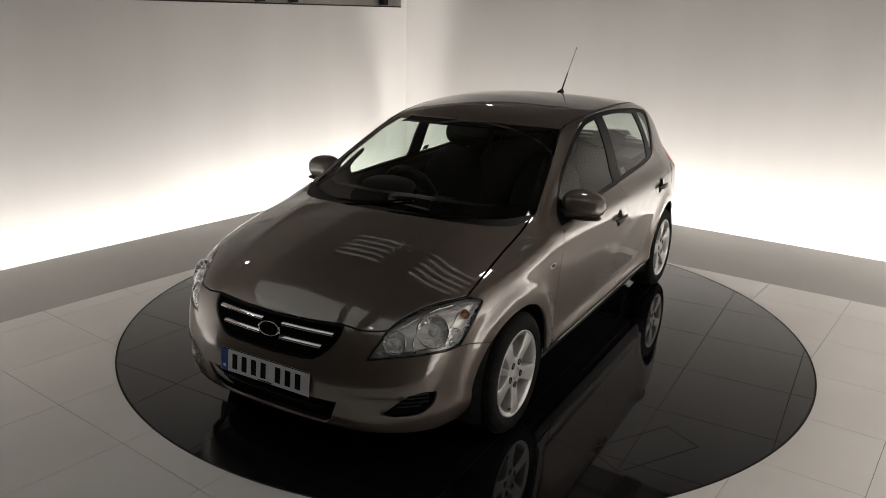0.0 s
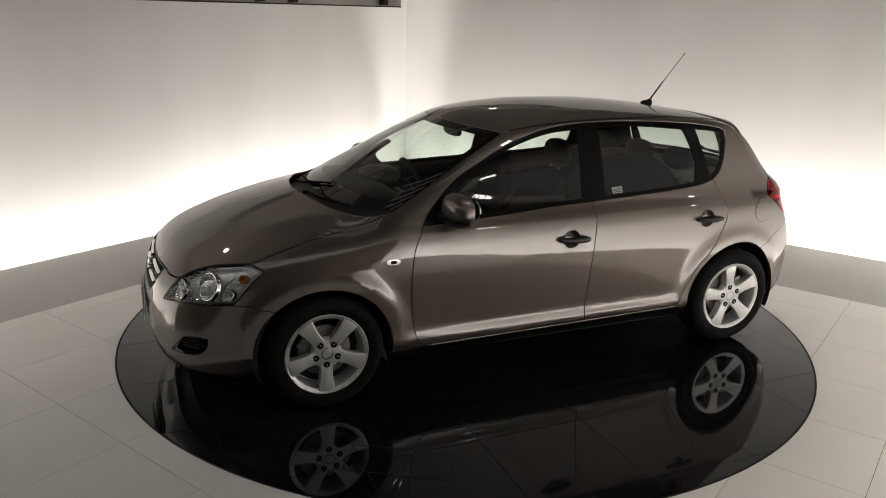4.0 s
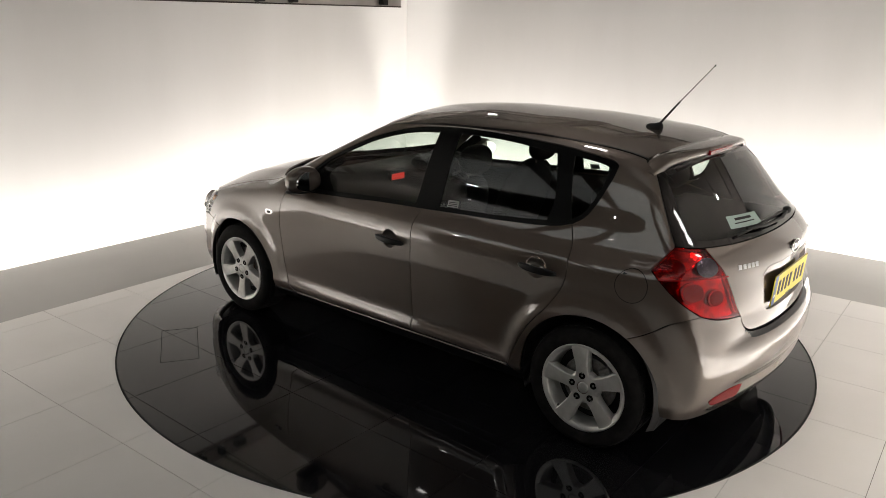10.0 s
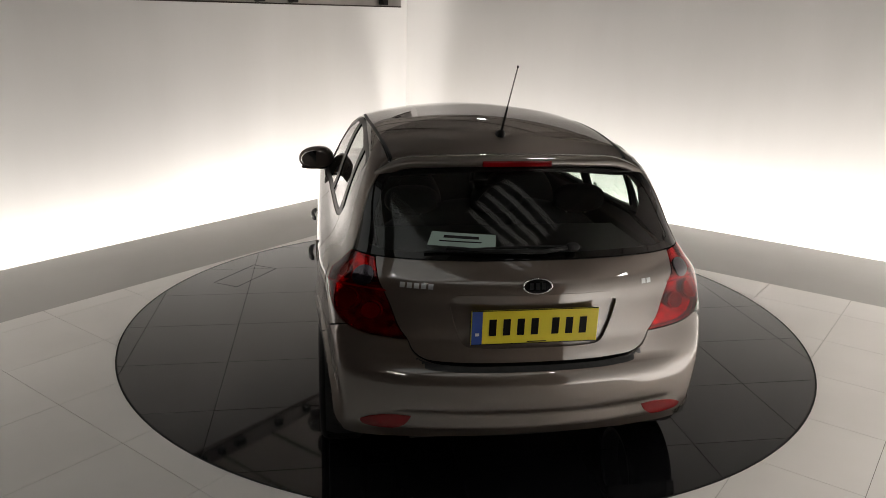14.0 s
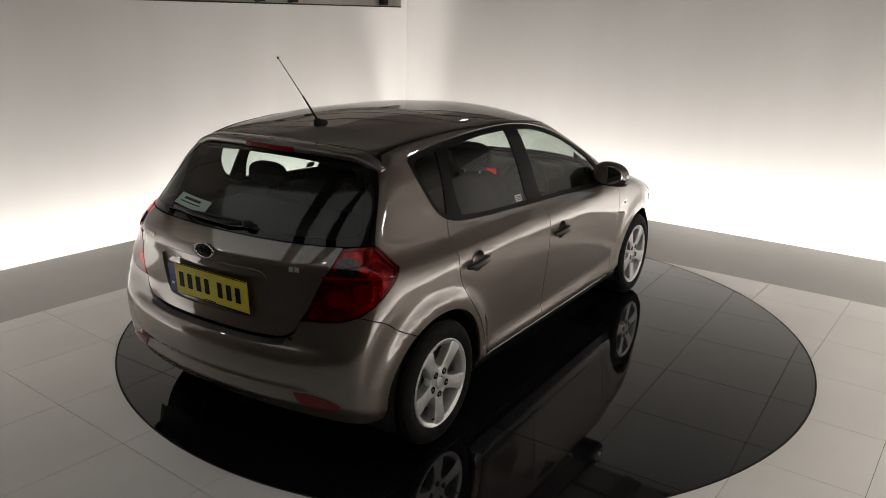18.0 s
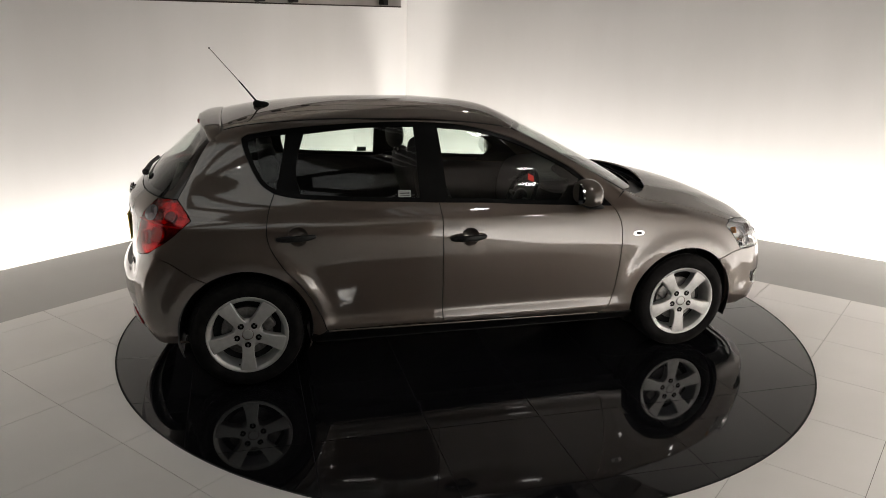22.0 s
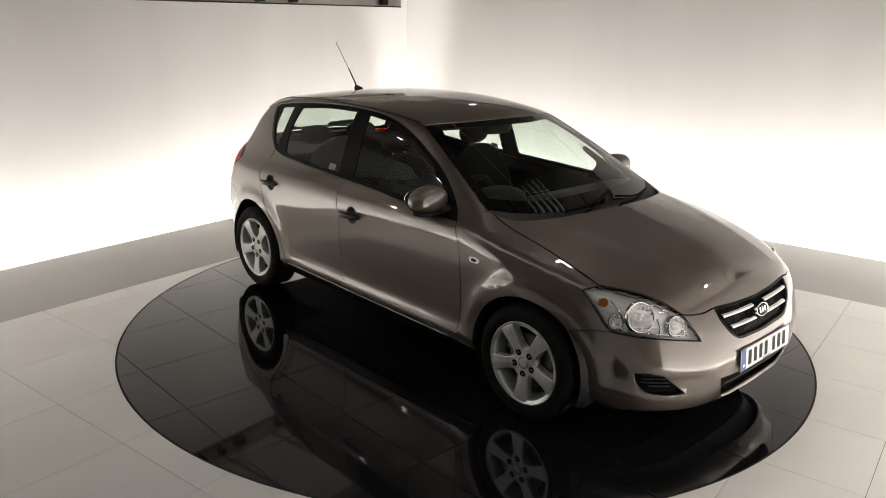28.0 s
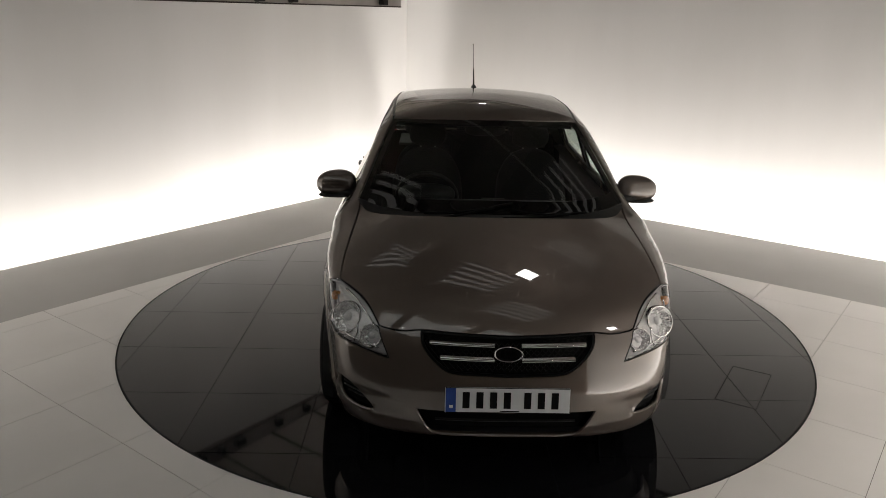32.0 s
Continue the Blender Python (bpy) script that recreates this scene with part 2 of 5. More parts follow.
# ---- the studio ----
H = HALL
floor = setting("floor", M_GROUT, "pale stone-tiled studio floor with thin grey joints", (SLOT_D, SLOT_C, -0.60, SLOT_B, SLOT_A, -0.004))
setting("hall_floor", M_BEAM, "dark floor of the hall below the platform", (-H, -H, -0.70, H - 3, H - 3, -0.61), (-H, -H, -0.61, SLOT_D, OPEN_D, -0.006), (SLOT_D, -H, -0.61, OPEN_C, SLOT_C, -0.006))
setting("wall_1", M_WALL, "tall white painted studio wall lit from below", (WALL_D, WALL_A, -0.61, WALL_B, WALL_A + 0.1, ROOF_Z))
setting("wall_2", M_WALL, "tall white painted studio end wall lit from below", (WALL_B, WALL_C - 0.1, -0.61, WALL_B + 0.1, WALL_A + 0.1, ROOF_Z))
setting("wall_3", M_WALL, "white painted studio wall lit from below", (OPEN_C, WALL_C - 0.1, -0.61, WALL_B, WALL_C, TOP))
setting("wall_4", M_WALL, "white painted studio wall lit from below", (WALL_D - 0.1, OPEN_D, -0.61, WALL_D, WALL_A + 0.1, TOP))
setting("hall_wall", M_CEIL, "dark wall of the surrounding hall", (-H, H - 3.1, -0.61, H - 3, H - 3, ROOF_Z), (-H, -H, -0.61, H - 3, 0.1 - H, ROOF_Z), (-H, 0.1 - H, -0.61, 0.1 - H, H - 3.1, ROOF_Z), (H - 3.1, 0.1 - H, -0.61, H - 3, H - 3.1, ROOF_Z))
setting("ceiling", M_CEIL, "dark brown hall ceiling", (-H, -H, ROOF_Z, H - 3, H - 3, ROOF_Z + 0.1))
setting("ceiling_beam", M_BEAM, "dark steel roof beams below the ceiling", *[(x, 0.1 - H, ROOF_Z - 0.22, x + 0.12, H - 3.1, ROOF_Z - 0.002) for x in (-5.2, -3.4, -1.6, 0.2, 2.0)],
        *[(0.1 - H, y, ROOF_Z - 0.10, H - 3.1, y + 0.06, ROOF_Z - 0.003) for y in (-3.6, -2.4, -1.2, 0.0, 1.2, 2.4)])
beam = setting("lighting_beam", M_TRACK, "grey lighting beam hung along the long wall", (-4.0, 2.845, 2.086, 2.72, 2.885, 2.30))
setting("beam_trim", M_CEIL, "brown edge strip under the lighting beam", (-4.0, 2.840, 2.074, 2.72, 2.890, 2.0855))
for ob in (beam, bpy.data.objects["beam_trim"]):
    ob.matrix_world = ROOM @ pose(0, 0, 0, 0, -0.57, 0)
setting("beam_hanger", M_BEAM, "steel rods that carry the lighting beam", *[(x, 2.87, 2.29, x + 0.02, 2.89, ROOF_Z - 0.11) for x in (-3.5, -1.0, 0.8, 2.4)])

# low ceiling over the turntable: panels between dark beams, with conduits below it
cx0, cy0, cx1, cy1 = CANOPY
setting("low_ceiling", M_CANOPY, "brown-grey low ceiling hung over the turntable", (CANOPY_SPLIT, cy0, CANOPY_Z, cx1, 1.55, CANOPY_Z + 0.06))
setting("low_ceiling_lit_bay", M_CANOPY_LIT_BAY, "bay of the low ceiling at its open end, cool light painted in as pale grey-green", (cx0, cy0, CANOPY_Z - 0.002, CANOPY_SPLIT - 0.002, 1.55, CANOPY_Z + 0.06))
# strip beside the beam, painted paler for the light that reaches it
setting("low_ceiling_lit_rim", M_CANOPY_LIT_RIM, "low ceiling beside the lighting beam, trough light painted in as a paler grey", (cx0, 1.552, CANOPY_Z - 0.004, cx1, cy1, CANOPY_Z + 0.06))
setting("low_ceiling_beam", M_CEIL, "dark brown beams under the low ceiling", *[(cx0, y, CANOPY_Z - 0.05, cx1, y + 0.17, CANOPY_Z - 0.001) for y in (-1.75, -0.62, -0.08)],
        *[(x, cy0 + 0.01, CANOPY_Z - 0.018, x + 0.02, cy1, CANOPY_Z - 0.002) for x in (-3.0, -2.4, -1.8, -1.2, -0.6, 0.0, 0.6, 1.2, 1.8)])
setting("low_ceiling_edge", M_CEIL, "reddish-brown edge board of the low ceiling", (cx1, cy0, CANOPY_Z - 0.01, cx1 + 0.03, cy1, CANOPY_Z + 0.10))
bm = bmesh.new()
for a, b in (((0.22, 0.80), (0.22, -2.3)), ((0.22, -1.05), (-0.26, -1.05))):
    tube(bm, [(*a, CANOPY_Z - 0.065), (*b, CANOPY_Z - 0.065)], 0.014, 8)
pipe = part("ceiling_conduit", bm, M_PIPE, None, smooth=True)
pipe.matrix_world = ROOM
tagged(pipe, "thin pale conduits clipped under the low ceiling", kind="structure")
for x, y in VENTS:
    vent = tagged(new("ceiling_louvre"), "dim louvred strip light under the low ceiling", "ceiling light", "louvred lights in the low ceiling")
    vent.matrix_world = ROOM @ pose(x, y, CANOPY_Z)
    part("backing", box(bmesh.new(), -0.26, -0.30, -0.054, 0.26, 0.30, -0.051), M_WHITE, vent)
    for q in range(6):
        u = (q - 2.5) * 0.098
        part("slat", box(bmesh.new(), u - 0.026, -0.30, -0.090, u + 0.026, 0.30, -0.066, bevel=0.005), M_SLAT, vent)
# unseen diffuser body added round the fill lamp
lite = tagged(new("fill_panel"), "large dim fill panel added under the low ceiling, lit", "ceiling light")
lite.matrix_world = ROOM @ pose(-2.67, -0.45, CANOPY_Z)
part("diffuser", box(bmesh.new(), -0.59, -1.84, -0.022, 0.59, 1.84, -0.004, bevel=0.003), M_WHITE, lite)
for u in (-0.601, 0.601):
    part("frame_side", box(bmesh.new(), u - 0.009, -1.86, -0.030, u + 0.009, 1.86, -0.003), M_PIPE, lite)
for x, y, w, _ in LAMPS:
    lite = tagged(new("ceiling_light"), "square white lamp set in the low ceiling, lit", "ceiling light", "square lamps in the low ceiling")
    lite.matrix_world = ROOM @ pose(x, y, CANOPY_Z)
    part("housing", box(bmesh.new(), -w / 2 - 0.02, -w / 2 - 0.02, -0.028, w / 2 + 0.02, w / 2 + 0.02, -0.002, bevel=0.004), M_WHITE, lite)
for x, y, _ in HALL_LAMPS:
    lite = tagged(new("hall_light"), "white tube lamp hung under the dark hall ceiling, lit", "ceiling light", "lamps in the dark hall")
    lite.matrix_world = ROOM @ pose(x, y, ROOF_Z)
    part("housing", box(bmesh.new(), -0.30, -0.035, -0.295, 0.30, 0.035, -0.24, bevel=0.006), M_WHITE, lite)
    part("rod", box(bmesh.new(), -0.012, -0.012, -0.241, 0.012, 0.012, -0.001), M_BEAM, lite)
for x, y in SPOTS:
    lite = tagged(new("ceiling_spot"), "small white downlight set in the low ceiling, lit", "downlight", "downlights in the low ceiling")
    lite.matrix_world = ROOM @ pose(x, y, CANOPY_Z)
    part("bezel", lathe(bmesh.new(), [(0.001, -0.016), (0.052, -0.016), (0.060, -0.010), (0.060, -0.001)], "Z", 24), M_WHITE, lite)

# small black spotlights under the beam
for x, w in ((-0.27, 0.035), (-0.05, 0.035), (0.17, 0.075), (0.68, 0.05), (1.08, 0.045), (2.36, 0.05), (-1.1, 0.05), (-2.2, 0.06)):
    spot = tagged(new("spotlight"), "small black spotlight fixed to the lighting beam, unlit", "spotlight", "spotlights on the beam")
    spot.matrix_world = ROOM @ pose(x, 2.843, 2.09 + 0.01 * x, 0, 0, 0)
    part("spot_body", box(bmesh.new(), -w * 0.8, -0.075, 0.004, w * 0.8, -0.005, 0.075, bevel=0.008), M_BLACK, spot)
    part("spot_foot", box(bmesh.new(), -0.02, -0.006, 0.0, 0.02, 0.004, 0.04), M_BLACK, spot)

# turntable
turntable = tagged(new("turntable"), "large round turntable with a glossy black top, flush with the floor", "turntable")
bm = lathe(bmesh.new(), [(0.001, -0.0022), (DISC_R - 0.008, -0.0022), (DISC_R - 0.008, -0.03)], "Z", 192)
part("bed", bm, M_RIM, turntable, "dark bed that shows in the joints")
bm = lathe(bmesh.new(), [(DISC_R - 0.0075, -0.02), (DISC_R - 0.0075, 0.001), (DISC_R, 0.001), (DISC_R, -0.03)], "Z", 192)
part("rim", bm, M_RIM, turntable, "thin black edge ring")

# ---- the car's body as one smooth form: x forward, y left, z up, origin on the ground midway between the axles ----
AXLE, TRACK, WHEEL_R = 1.325, 0.86, 0.3085


def spline(xs, ys, n=2400):
    """Monotone cubic through a few knots, as a fine table."""
    x, y = np.array(xs, float), np.array(ys, float)
    h, d = np.diff(x), np.diff(y) / np.diff(x)
    m = np.zeros_like(y)
    m[0], m[-1] = d[0], d[-1]
    for i in range(1, len(x) - 1):
        if d[i - 1] * d[i] > 0:
            w1, w2 = 2 * h[i] + h[i - 1], h[i] + 2 * h[i - 1]
            m[i] = (w1 + w2) / (w1 / d[i - 1] + w2 / d[i])
    t = np.linspace(x[0], x[-1], n)
    k = np.clip(np.searchsorted(x, t) - 1, 0, len(h) - 1)
    s = (t - x[k]) / h[k]
    v = ((1 + 2 * s) * (1 - s) ** 2 * y[k] + s * (1 - s) ** 2 * h[k] * m[k] + s * s * (3 - 2 * s) * y[k + 1] + s * s * (s - 1) * h[k] * m[k + 1])
    v = np.convolve(np.pad(v, 20, mode="edge"), np.hanning(43)[1:-1] / np.hanning(43).sum(), "valid")
    return lambda q: np.interp(q, t, v)


# half width by height, and how it narrows towards the ends
HALF = spline([0.05, 0.20, 0.27, 0.30, 0.315, 0.34, 0.38, 0.45, 0.60, 0.74, 0.85, 0.905, 0.925, 0.985, 1.04, 1.20, 1.40, 1.56],
              [0.76, 0.815, 0.848, 0.858, 0.860, 0.857, 0.853, 0.858, 0.872, 0.884, 0.886, 0.880, 0.868, 0.812, 0.782, 0.726, 0.640, 0.55])
PLAN = spline([-2.3, -2.0, -1.62, -1.30, -0.9, 0.9, 1.30, 1.62, 1.92, 2.3],
              [0.86, 0.92, 0.955, 0.988, 1.0, 1.0, 0.99, 0.945, 0.885, 0.78])
# centre line seen from the side
CREST = spline([-2.4, -1.75, -1.56, -1.40, -1.19, -0.64, -0.29, -0.10, 0.13, 0.244, 0.325, 0.60, 0.90, 1.03, 1.12, 1.288, 1.584, 1.857, 2.02, 2.12, 2.3],
               [0.95, 1.325, 1.388, 1.420, 1.452, 1.496, 1.500, 1.492, 1.470, 1.446, 1.413, 1.284, 1.130, 1.066, 1.044, 1.015, 0.948, 0.860, 0.785, 0.715, 0.55])
SCREEN = spline([-2.4, 0.13, 0.244, 0.325, 0.60, 0.90, 1.04, 1.18, 1.25, 1.31, 2.3], [1.47, 1.470, 1.446, 1.413, 1.284, 1.135, 1.064, 1.000, 0.982, 0.976, 0.90])
CROWN = spline([-2.4, -1.5, -1.0, -0.3, 0.25, 0.9, 2.4], [0.05, 0.06, 0.095, 0.155, 0.21, 0.18, 0.20])
NOSE = spline([0.05, 0.16, 0.205, 0.235, 0.27, 0.33, 0.40, 0.46, 0.50, 0.56, 0.63, 0.69, 0.75, 0.85, 1.0],
              [1.90, 2.00, 2.055, 2.128, 2.143, 2.158, 2.168, 2.168, 2.162, 2.147, 2.128, 2.100, 2.05, 1.96, 1.80])
TAIL = spline([0.05, 0.20, 0.29, 0.33, 0.352, 0.372, 0.412, 0.437, 0.50, 0.575, 0.605, 0.63, 0.66, 0.74, 0.86, 0.95, 1.0, 1.05, 1.12, 1.2, 1.3, 1.42],
              [1.80, 1.90, 1.948, 1.975, 1.991, 1.992, 1.992, 2.006, 2.018, 2.018, 1.993, 1.968, 1.965, 1.955, 1.955, 1.960, 1.925, 1.870, 1.800, 1.715, 1.605, 1.47])


TAIL_SOFT = spline([0.05, 0.20, 0.29, 0.352, 0.412, 0.50, 0.575, 0.63, 0.68, 0.74, 0.86, 0.95, 1.0, 1.05, 1.12, 1.2, 1.3, 1.42],
                   [1.80, 1.90, 1.948, 1.985, 2.000, 2.010, 2.010, 2.000, 1.982, 1.962, 1.955, 1.960, 1.925, 1.870, 1.800, 1.715, 1.605, 1.47])


def smax(a, b, k):
    return 0.5 * (a + b + np.sqrt((a - b) ** 2 + k * k))


def form(p, crest=CREST):
    """Below zero inside the body."""
    x, y, z = p[:, 0], np.abs(p[:, 1]), p[:, 2]
    wide = HALF(z) * PLAN(x)
    for ax, amt in ((AXLE, 0.020), (-AXLE, 0.022)):
        r = np.hypot(x - ax, z - 0.31)
        wide = wide + amt * np.exp(-(np.maximum(r - 0.405, 0) / 0.050) ** 2) * np.clip((0.95 - z) / 0.3, 0, 1) * np.clip((z - 0.20) / 0.18, 0, 1)
    # shallow scoop low on the doors
    wide = wide - 0.006 * np.exp(-((z - 0.360) / np.where(z > 0.360, 0.16, 0.024)) ** 2) * np.exp(-((x + 0.02) / 0.76) ** 6)
    f = y - wide
    ridge = 0.005 * np.exp(-((y - 0.36 - 0.22 * np.clip(2.05 - x, 0, 1)) / 0.075) ** 2) * np.clip((x - 1.05) / 0.15, 0, 1)
    f = smax(f, z - (crest(x) - CROWN(x) * y * y + ridge), 0.05)
    scoop = 0.016 * np.exp(-((z - 0.376) / 0.036) ** 6) * np.clip((y - 0.42) / 0.12, 0, 1) * np.clip((0.74 - y) / 0.05, 0, 1)
    f = smax(f, 0.93 * (x + scoop - (NOSE(z) - 0.06 * y * y - 0.62 * y ** 4)), 0.05)
    u = np.clip((z - 0.72) / 0.26, 0, 1) * np.clip((1.34 - z) / 0.24, 0, 1)
    w = np.clip((y - 0.48) / 0.24, 0, 1)
    w = w * w * (3 - 2 * w)
    f = smax(f, 0.93 * (-x - (TAIL(z) * (1 - w) + TAIL_SOFT(z) * w - 0.205 * y * y - (0.04 + 0.28 * u * u * (3 - 2 * u)) * y ** 4)), 0.06)
    return f


def form_normal(p, e=0.0015, crest=CREST):
    g = np.stack([form(p + np.eye(3)[i] * e, crest) - form(p - np.eye(3)[i] * e, crest) for i in range(3)], 1)
    return g / np.linalg.norm(g, axis=1, keepdims=True)


class Chart:
    """Carries flat outlines onto the body: rays from outside are met with the form."""

    def __init__(self, kind, crest=CREST):
        self.kind, self.crest = kind, crest

    def line(self, q):
        a, b = q[:, 0], q[:, 1]
        o, d = np.zeros((len(q), 3)), np.zeros((len(q), 3))
        if self.kind == "side":
            o[:, 0], o[:, 2], d[:, 1] = a, b, 1
        elif self.kind == "top":
            o[:, 0], o[:, 1], o[:, 2], d[:, 2] = a, b, 0.5, 1
        else:
            s = 1 if self.kind == "front" else -1
            o[:, 0], o[:, 2] = (1.2 if s > 0 else -1.1), b
            d[:, 0], d[:, 1] = s * np.cos(a), np.sin(a)
        return o, d

    def __call__(self, q, offset=0.0):
        q = np.asarray(q, float)
        o, d = self.line(q)
        lo, hi = np.zeros(len(q)), np.full(len(q), 1.7)
        for _ in range(26):
            m = (lo + hi) / 2
            inside = form(o + d * m[:, None], self.crest) < 0
            lo, hi = np.where(inside, m, lo), np.where(inside, hi, m)
        p = o + d * lo[:, None]
        n = form_normal(p, crest=self.crest)
        return p + n * offset, n

    def flat(self, p):
        p = np.asarray(p, float)
        if self.kind == "side":
            return p[:, [0, 2]]
        if self.kind == "top":
            return p[:, :2]
        s, c = (1, 1.2) if self.kind == "front" else (-1, -1.1)
        return np.stack([np.arctan2(p[:, 1], s * (p[:, 0] - c)), p[:, 2]], 1)


SIDE, OVER, FRONT, BACK, PANE = Chart("side"), Chart("top"), Chart("front"), Chart("back"), Chart("top", SCREEN)


def curve(pts, step=0.012, metric=(1, 1)):
    """A smooth line through a few points."""
    p = np.array(pts, float)
    if len(p) == 2:
        n = max(2, int(np.hypot(*((p[1] - p[0]) * metric)) / step))
        return p[0] + (p[1] - p[0]) * np.linspace(0, 1, n + 1)[:, None]
    e = np.vstack([2 * p[0] - p[1], p, 2 * p[-1] - p[-2]])
    out = [p[:1]]
    for i in range(1, len(p)):
        a, b, c, d = e[i - 1], e[i], e[i + 1], e[i + 2]
        n = max(2, int(np.hypot(*((c - b) * metric)) / step))
        t = np.linspace(0, 1, n + 1)[1:, None]
        t01, t12, t23 = (max(np.hypot(*(v - w)), 1e-6) ** 0.5 for v, w in ((a, b), (b, c), (c, d)))
        m1 = (c - b) + t12 * ((b - a) / t01 - (c - a) / (t01 + t12))
        m2 = (c - b) + t12 * ((d - c) / t23 - (d - b) / (t12 + t23))
        out.append((2 * (b - c) + m1 + m2) * t ** 3 + (-3 * (b - c) - 2 * m1 - m2) * t ** 2 + m1 * t + b)
    return np.vstack(out)


def arc(pts):
    """A smooth line in a round chart, given in degrees and metres."""
    p = np.array(pts, float)
    p[:, 0] = np.radians(p[:, 0])
    return curve(p, metric=(0.9, 1))


def chain(*lines):
    """Lines end to end, as one closed outline without double points."""
    q = np.vstack(lines)
    keep = np.hypot(*(q - np.roll(q, 1, 0)).T) > 0.0015
    return q[keep]


def mirror(line):
    return (np.asarray(line) * (-1, 1))[::-1]


def shrink(q, gap):
    """An outline drawn in by half a shut line."""
    a = 0.5 * np.sum(q[:, 0] * np.roll(q[:, 1], -1) - np.roll(q[:, 0], -1) * q[:, 1])
    t = np.roll(q, -1, 0) - np.roll(q, 1, 0)
    t /= np.maximum(np.linalg.norm(t, axis=1, keepdims=True), 1e-9)
    n = np.stack([-t[:, 1], t[:, 0]], 1) * (1 if a > 0 else -1)
    return q + n * gap


def within(q, poly):
    x, y = q[:, 0][:, None], q[:, 1][:, None]
    x0, y0 = poly[:, 0][None], poly[:, 1][None]
    x1, y1 = np.roll(poly[:, 0], -1)[None], np.roll(poly[:, 1], -1)[None]
    hit = ((y0 > y) != (y1 > y)) & (x < (x1 - x0) * (y - y0) / np.where(y1 == y0, 1e-12, y1 - y0) + x0)
    return hit.sum(1) % 2 == 1


def triangles(loops, step):
    """Fills an outline (and its holes) with triangles on an even grid."""
    from mathutils.geometry import delaunay_2d_cdt
    outer = loops[0]
    lo, hi = outer.min(0), outer.max(0)
    gx, gy = np.meshgrid(np.arange(lo[0] + step / 2, hi[0], step), np.arange(lo[1] + step / 2, hi[1], step))
    grid = np.stack([gx.ravel(), gy.ravel()], 1)
    rim = np.vstack(loops)
    ok = within(grid, outer)
    for hole in loops[1:]:
        ok &= ~within(grid, hole)
    grid = grid[ok]
    near = np.full(len(grid), 9.0)
    for i in range(0, len(grid), 4000):
        g = grid[i:i + 4000]
        near[i:i + 4000] = np.sqrt(((g[:, None] - rim[None]) ** 2).sum(2)).min(1)
    grid = grid[near > step * 0.45]
    pts, edges, k = [Vector(v) for v in rim] + [Vector(v) for v in grid], [], 0
    for lp in loops:
        edges += [(k + i, k + (i + 1) % len(lp)) for i in range(len(lp))]
        k += len(lp)
    v, _, f, *_ = delaunay_2d_cdt(pts, edges, [], 0, 1e-6)
    v = np.array([tuple(p) for p in v])
    f = np.array([t for t in f if len(t) == 3])
    mid = v[f].mean(1)
    ok = within(mid, outer)
    for hole in loops[1:]:
        ok &= ~within(mid, hole)
    return v, f[ok]


def surface(name, chart, outline, mat, parent, holes=(), step=0.03, offset=0.0, gap=0.0027, depth=0.009, label="", side=1, dome=0.0):
    """A panel of the body: the outline laid on the form, its edges turned in by depth."""
    loops = [shrink(np.asarray(outline), gap)] + [shrink(np.asarray(h), -0.0005) for h in holes]
    v, f = triangles(loops, step)
    p, n = chart(v, offset)
    if dome:
        rim = np.vstack(loops)
        d = np.array([np.sqrt(((rim - q) ** 2).sum(1).min()) for q in v])
        p = p + n * (dome * (1 - np.exp(-d / 0.012)))[:, None]
    tri = p[f]
    face = np.cross(tri[:, 1] - tri[:, 0], tri[:, 2] - tri[:, 0])
    if (face * n[f[:, 0]]).sum() < 0:
        f = f[:, ::-1]
    # rim edges: those of one triangle only
    es = np.vstack([f[:, [0, 1]], f[:, [1, 2]], f[:, [2, 0]]])
    key = np.sort(es, 1)
    uniq, inv, count = np.unique(key, axis=0, return_inverse=True, return_counts=True)
    rim_e = es[count[inv.ravel()] == 1]
    verts, norms, faces = [p], [n], [tuple(t) for t in f]
    if depth and len(rim_e):
        ids = np.unique(rim_e)
        at = {int(i): k for k, i in enumerate(ids)}
        base = len(p)
        t = np.zeros((len(ids), 3))
        for a, b in rim_e:
            d = p[b] - p[a]
            w = np.cross(d, n[a])
            t[at[int(a)]] += w
            t[at[int(b)]] += w
        t /= np.maximum(np.linalg.norm(t, axis=1, keepdims=True), 1e-9)
        verts += [p[ids], p[ids] - n[ids] * depth]
        norms += [t * 0.8 + n[ids] * 0.6, t]
        m = len(ids)
        faces += [(base + at[int(a)], base + m + at[int(a)], base + m + at[int(b)], base + at[int(b)]) for a, b in rim_e]
    V, N = np.vstack(verts), np.vstack(norms)
    if side < 0:
        V, N = V * (1, -1, 1), N * (1, -1, 1)
        faces = [q[::-1] for q in faces]
    N = N / np.maximum(np.linalg.norm(N, axis=1, keepdims=True), 1e-9)
    me = bpy.data.meshes.new(name)
    me.from_pydata(V.tolist(), [], faces)
    for q in me.polygons:
        q.use_smooth = True
    me.normals_split_custom_set_from_vertices(N.tolist())
    me.materials.append(mat)
    ob = new(name, me)
    ob.parent = parent
    if mat in (M_GLASS, M_CLEAR, M_REDLENS):
        ob.visible_shadow = False
    if label:
        ob["label"] = label
    return ob


car = tagged(new("car"), "brown metallic five-door hatchback car parked on the black turntable", "car")

# ---- outlines of the panels ----
# on the flank (x, z)
def arch(x, z, r, a0, a1):
    return curve([(x + r * math.cos(a), z + r * math.sin(a)) for a in np.radians(np.linspace(a0, a1, 20))])


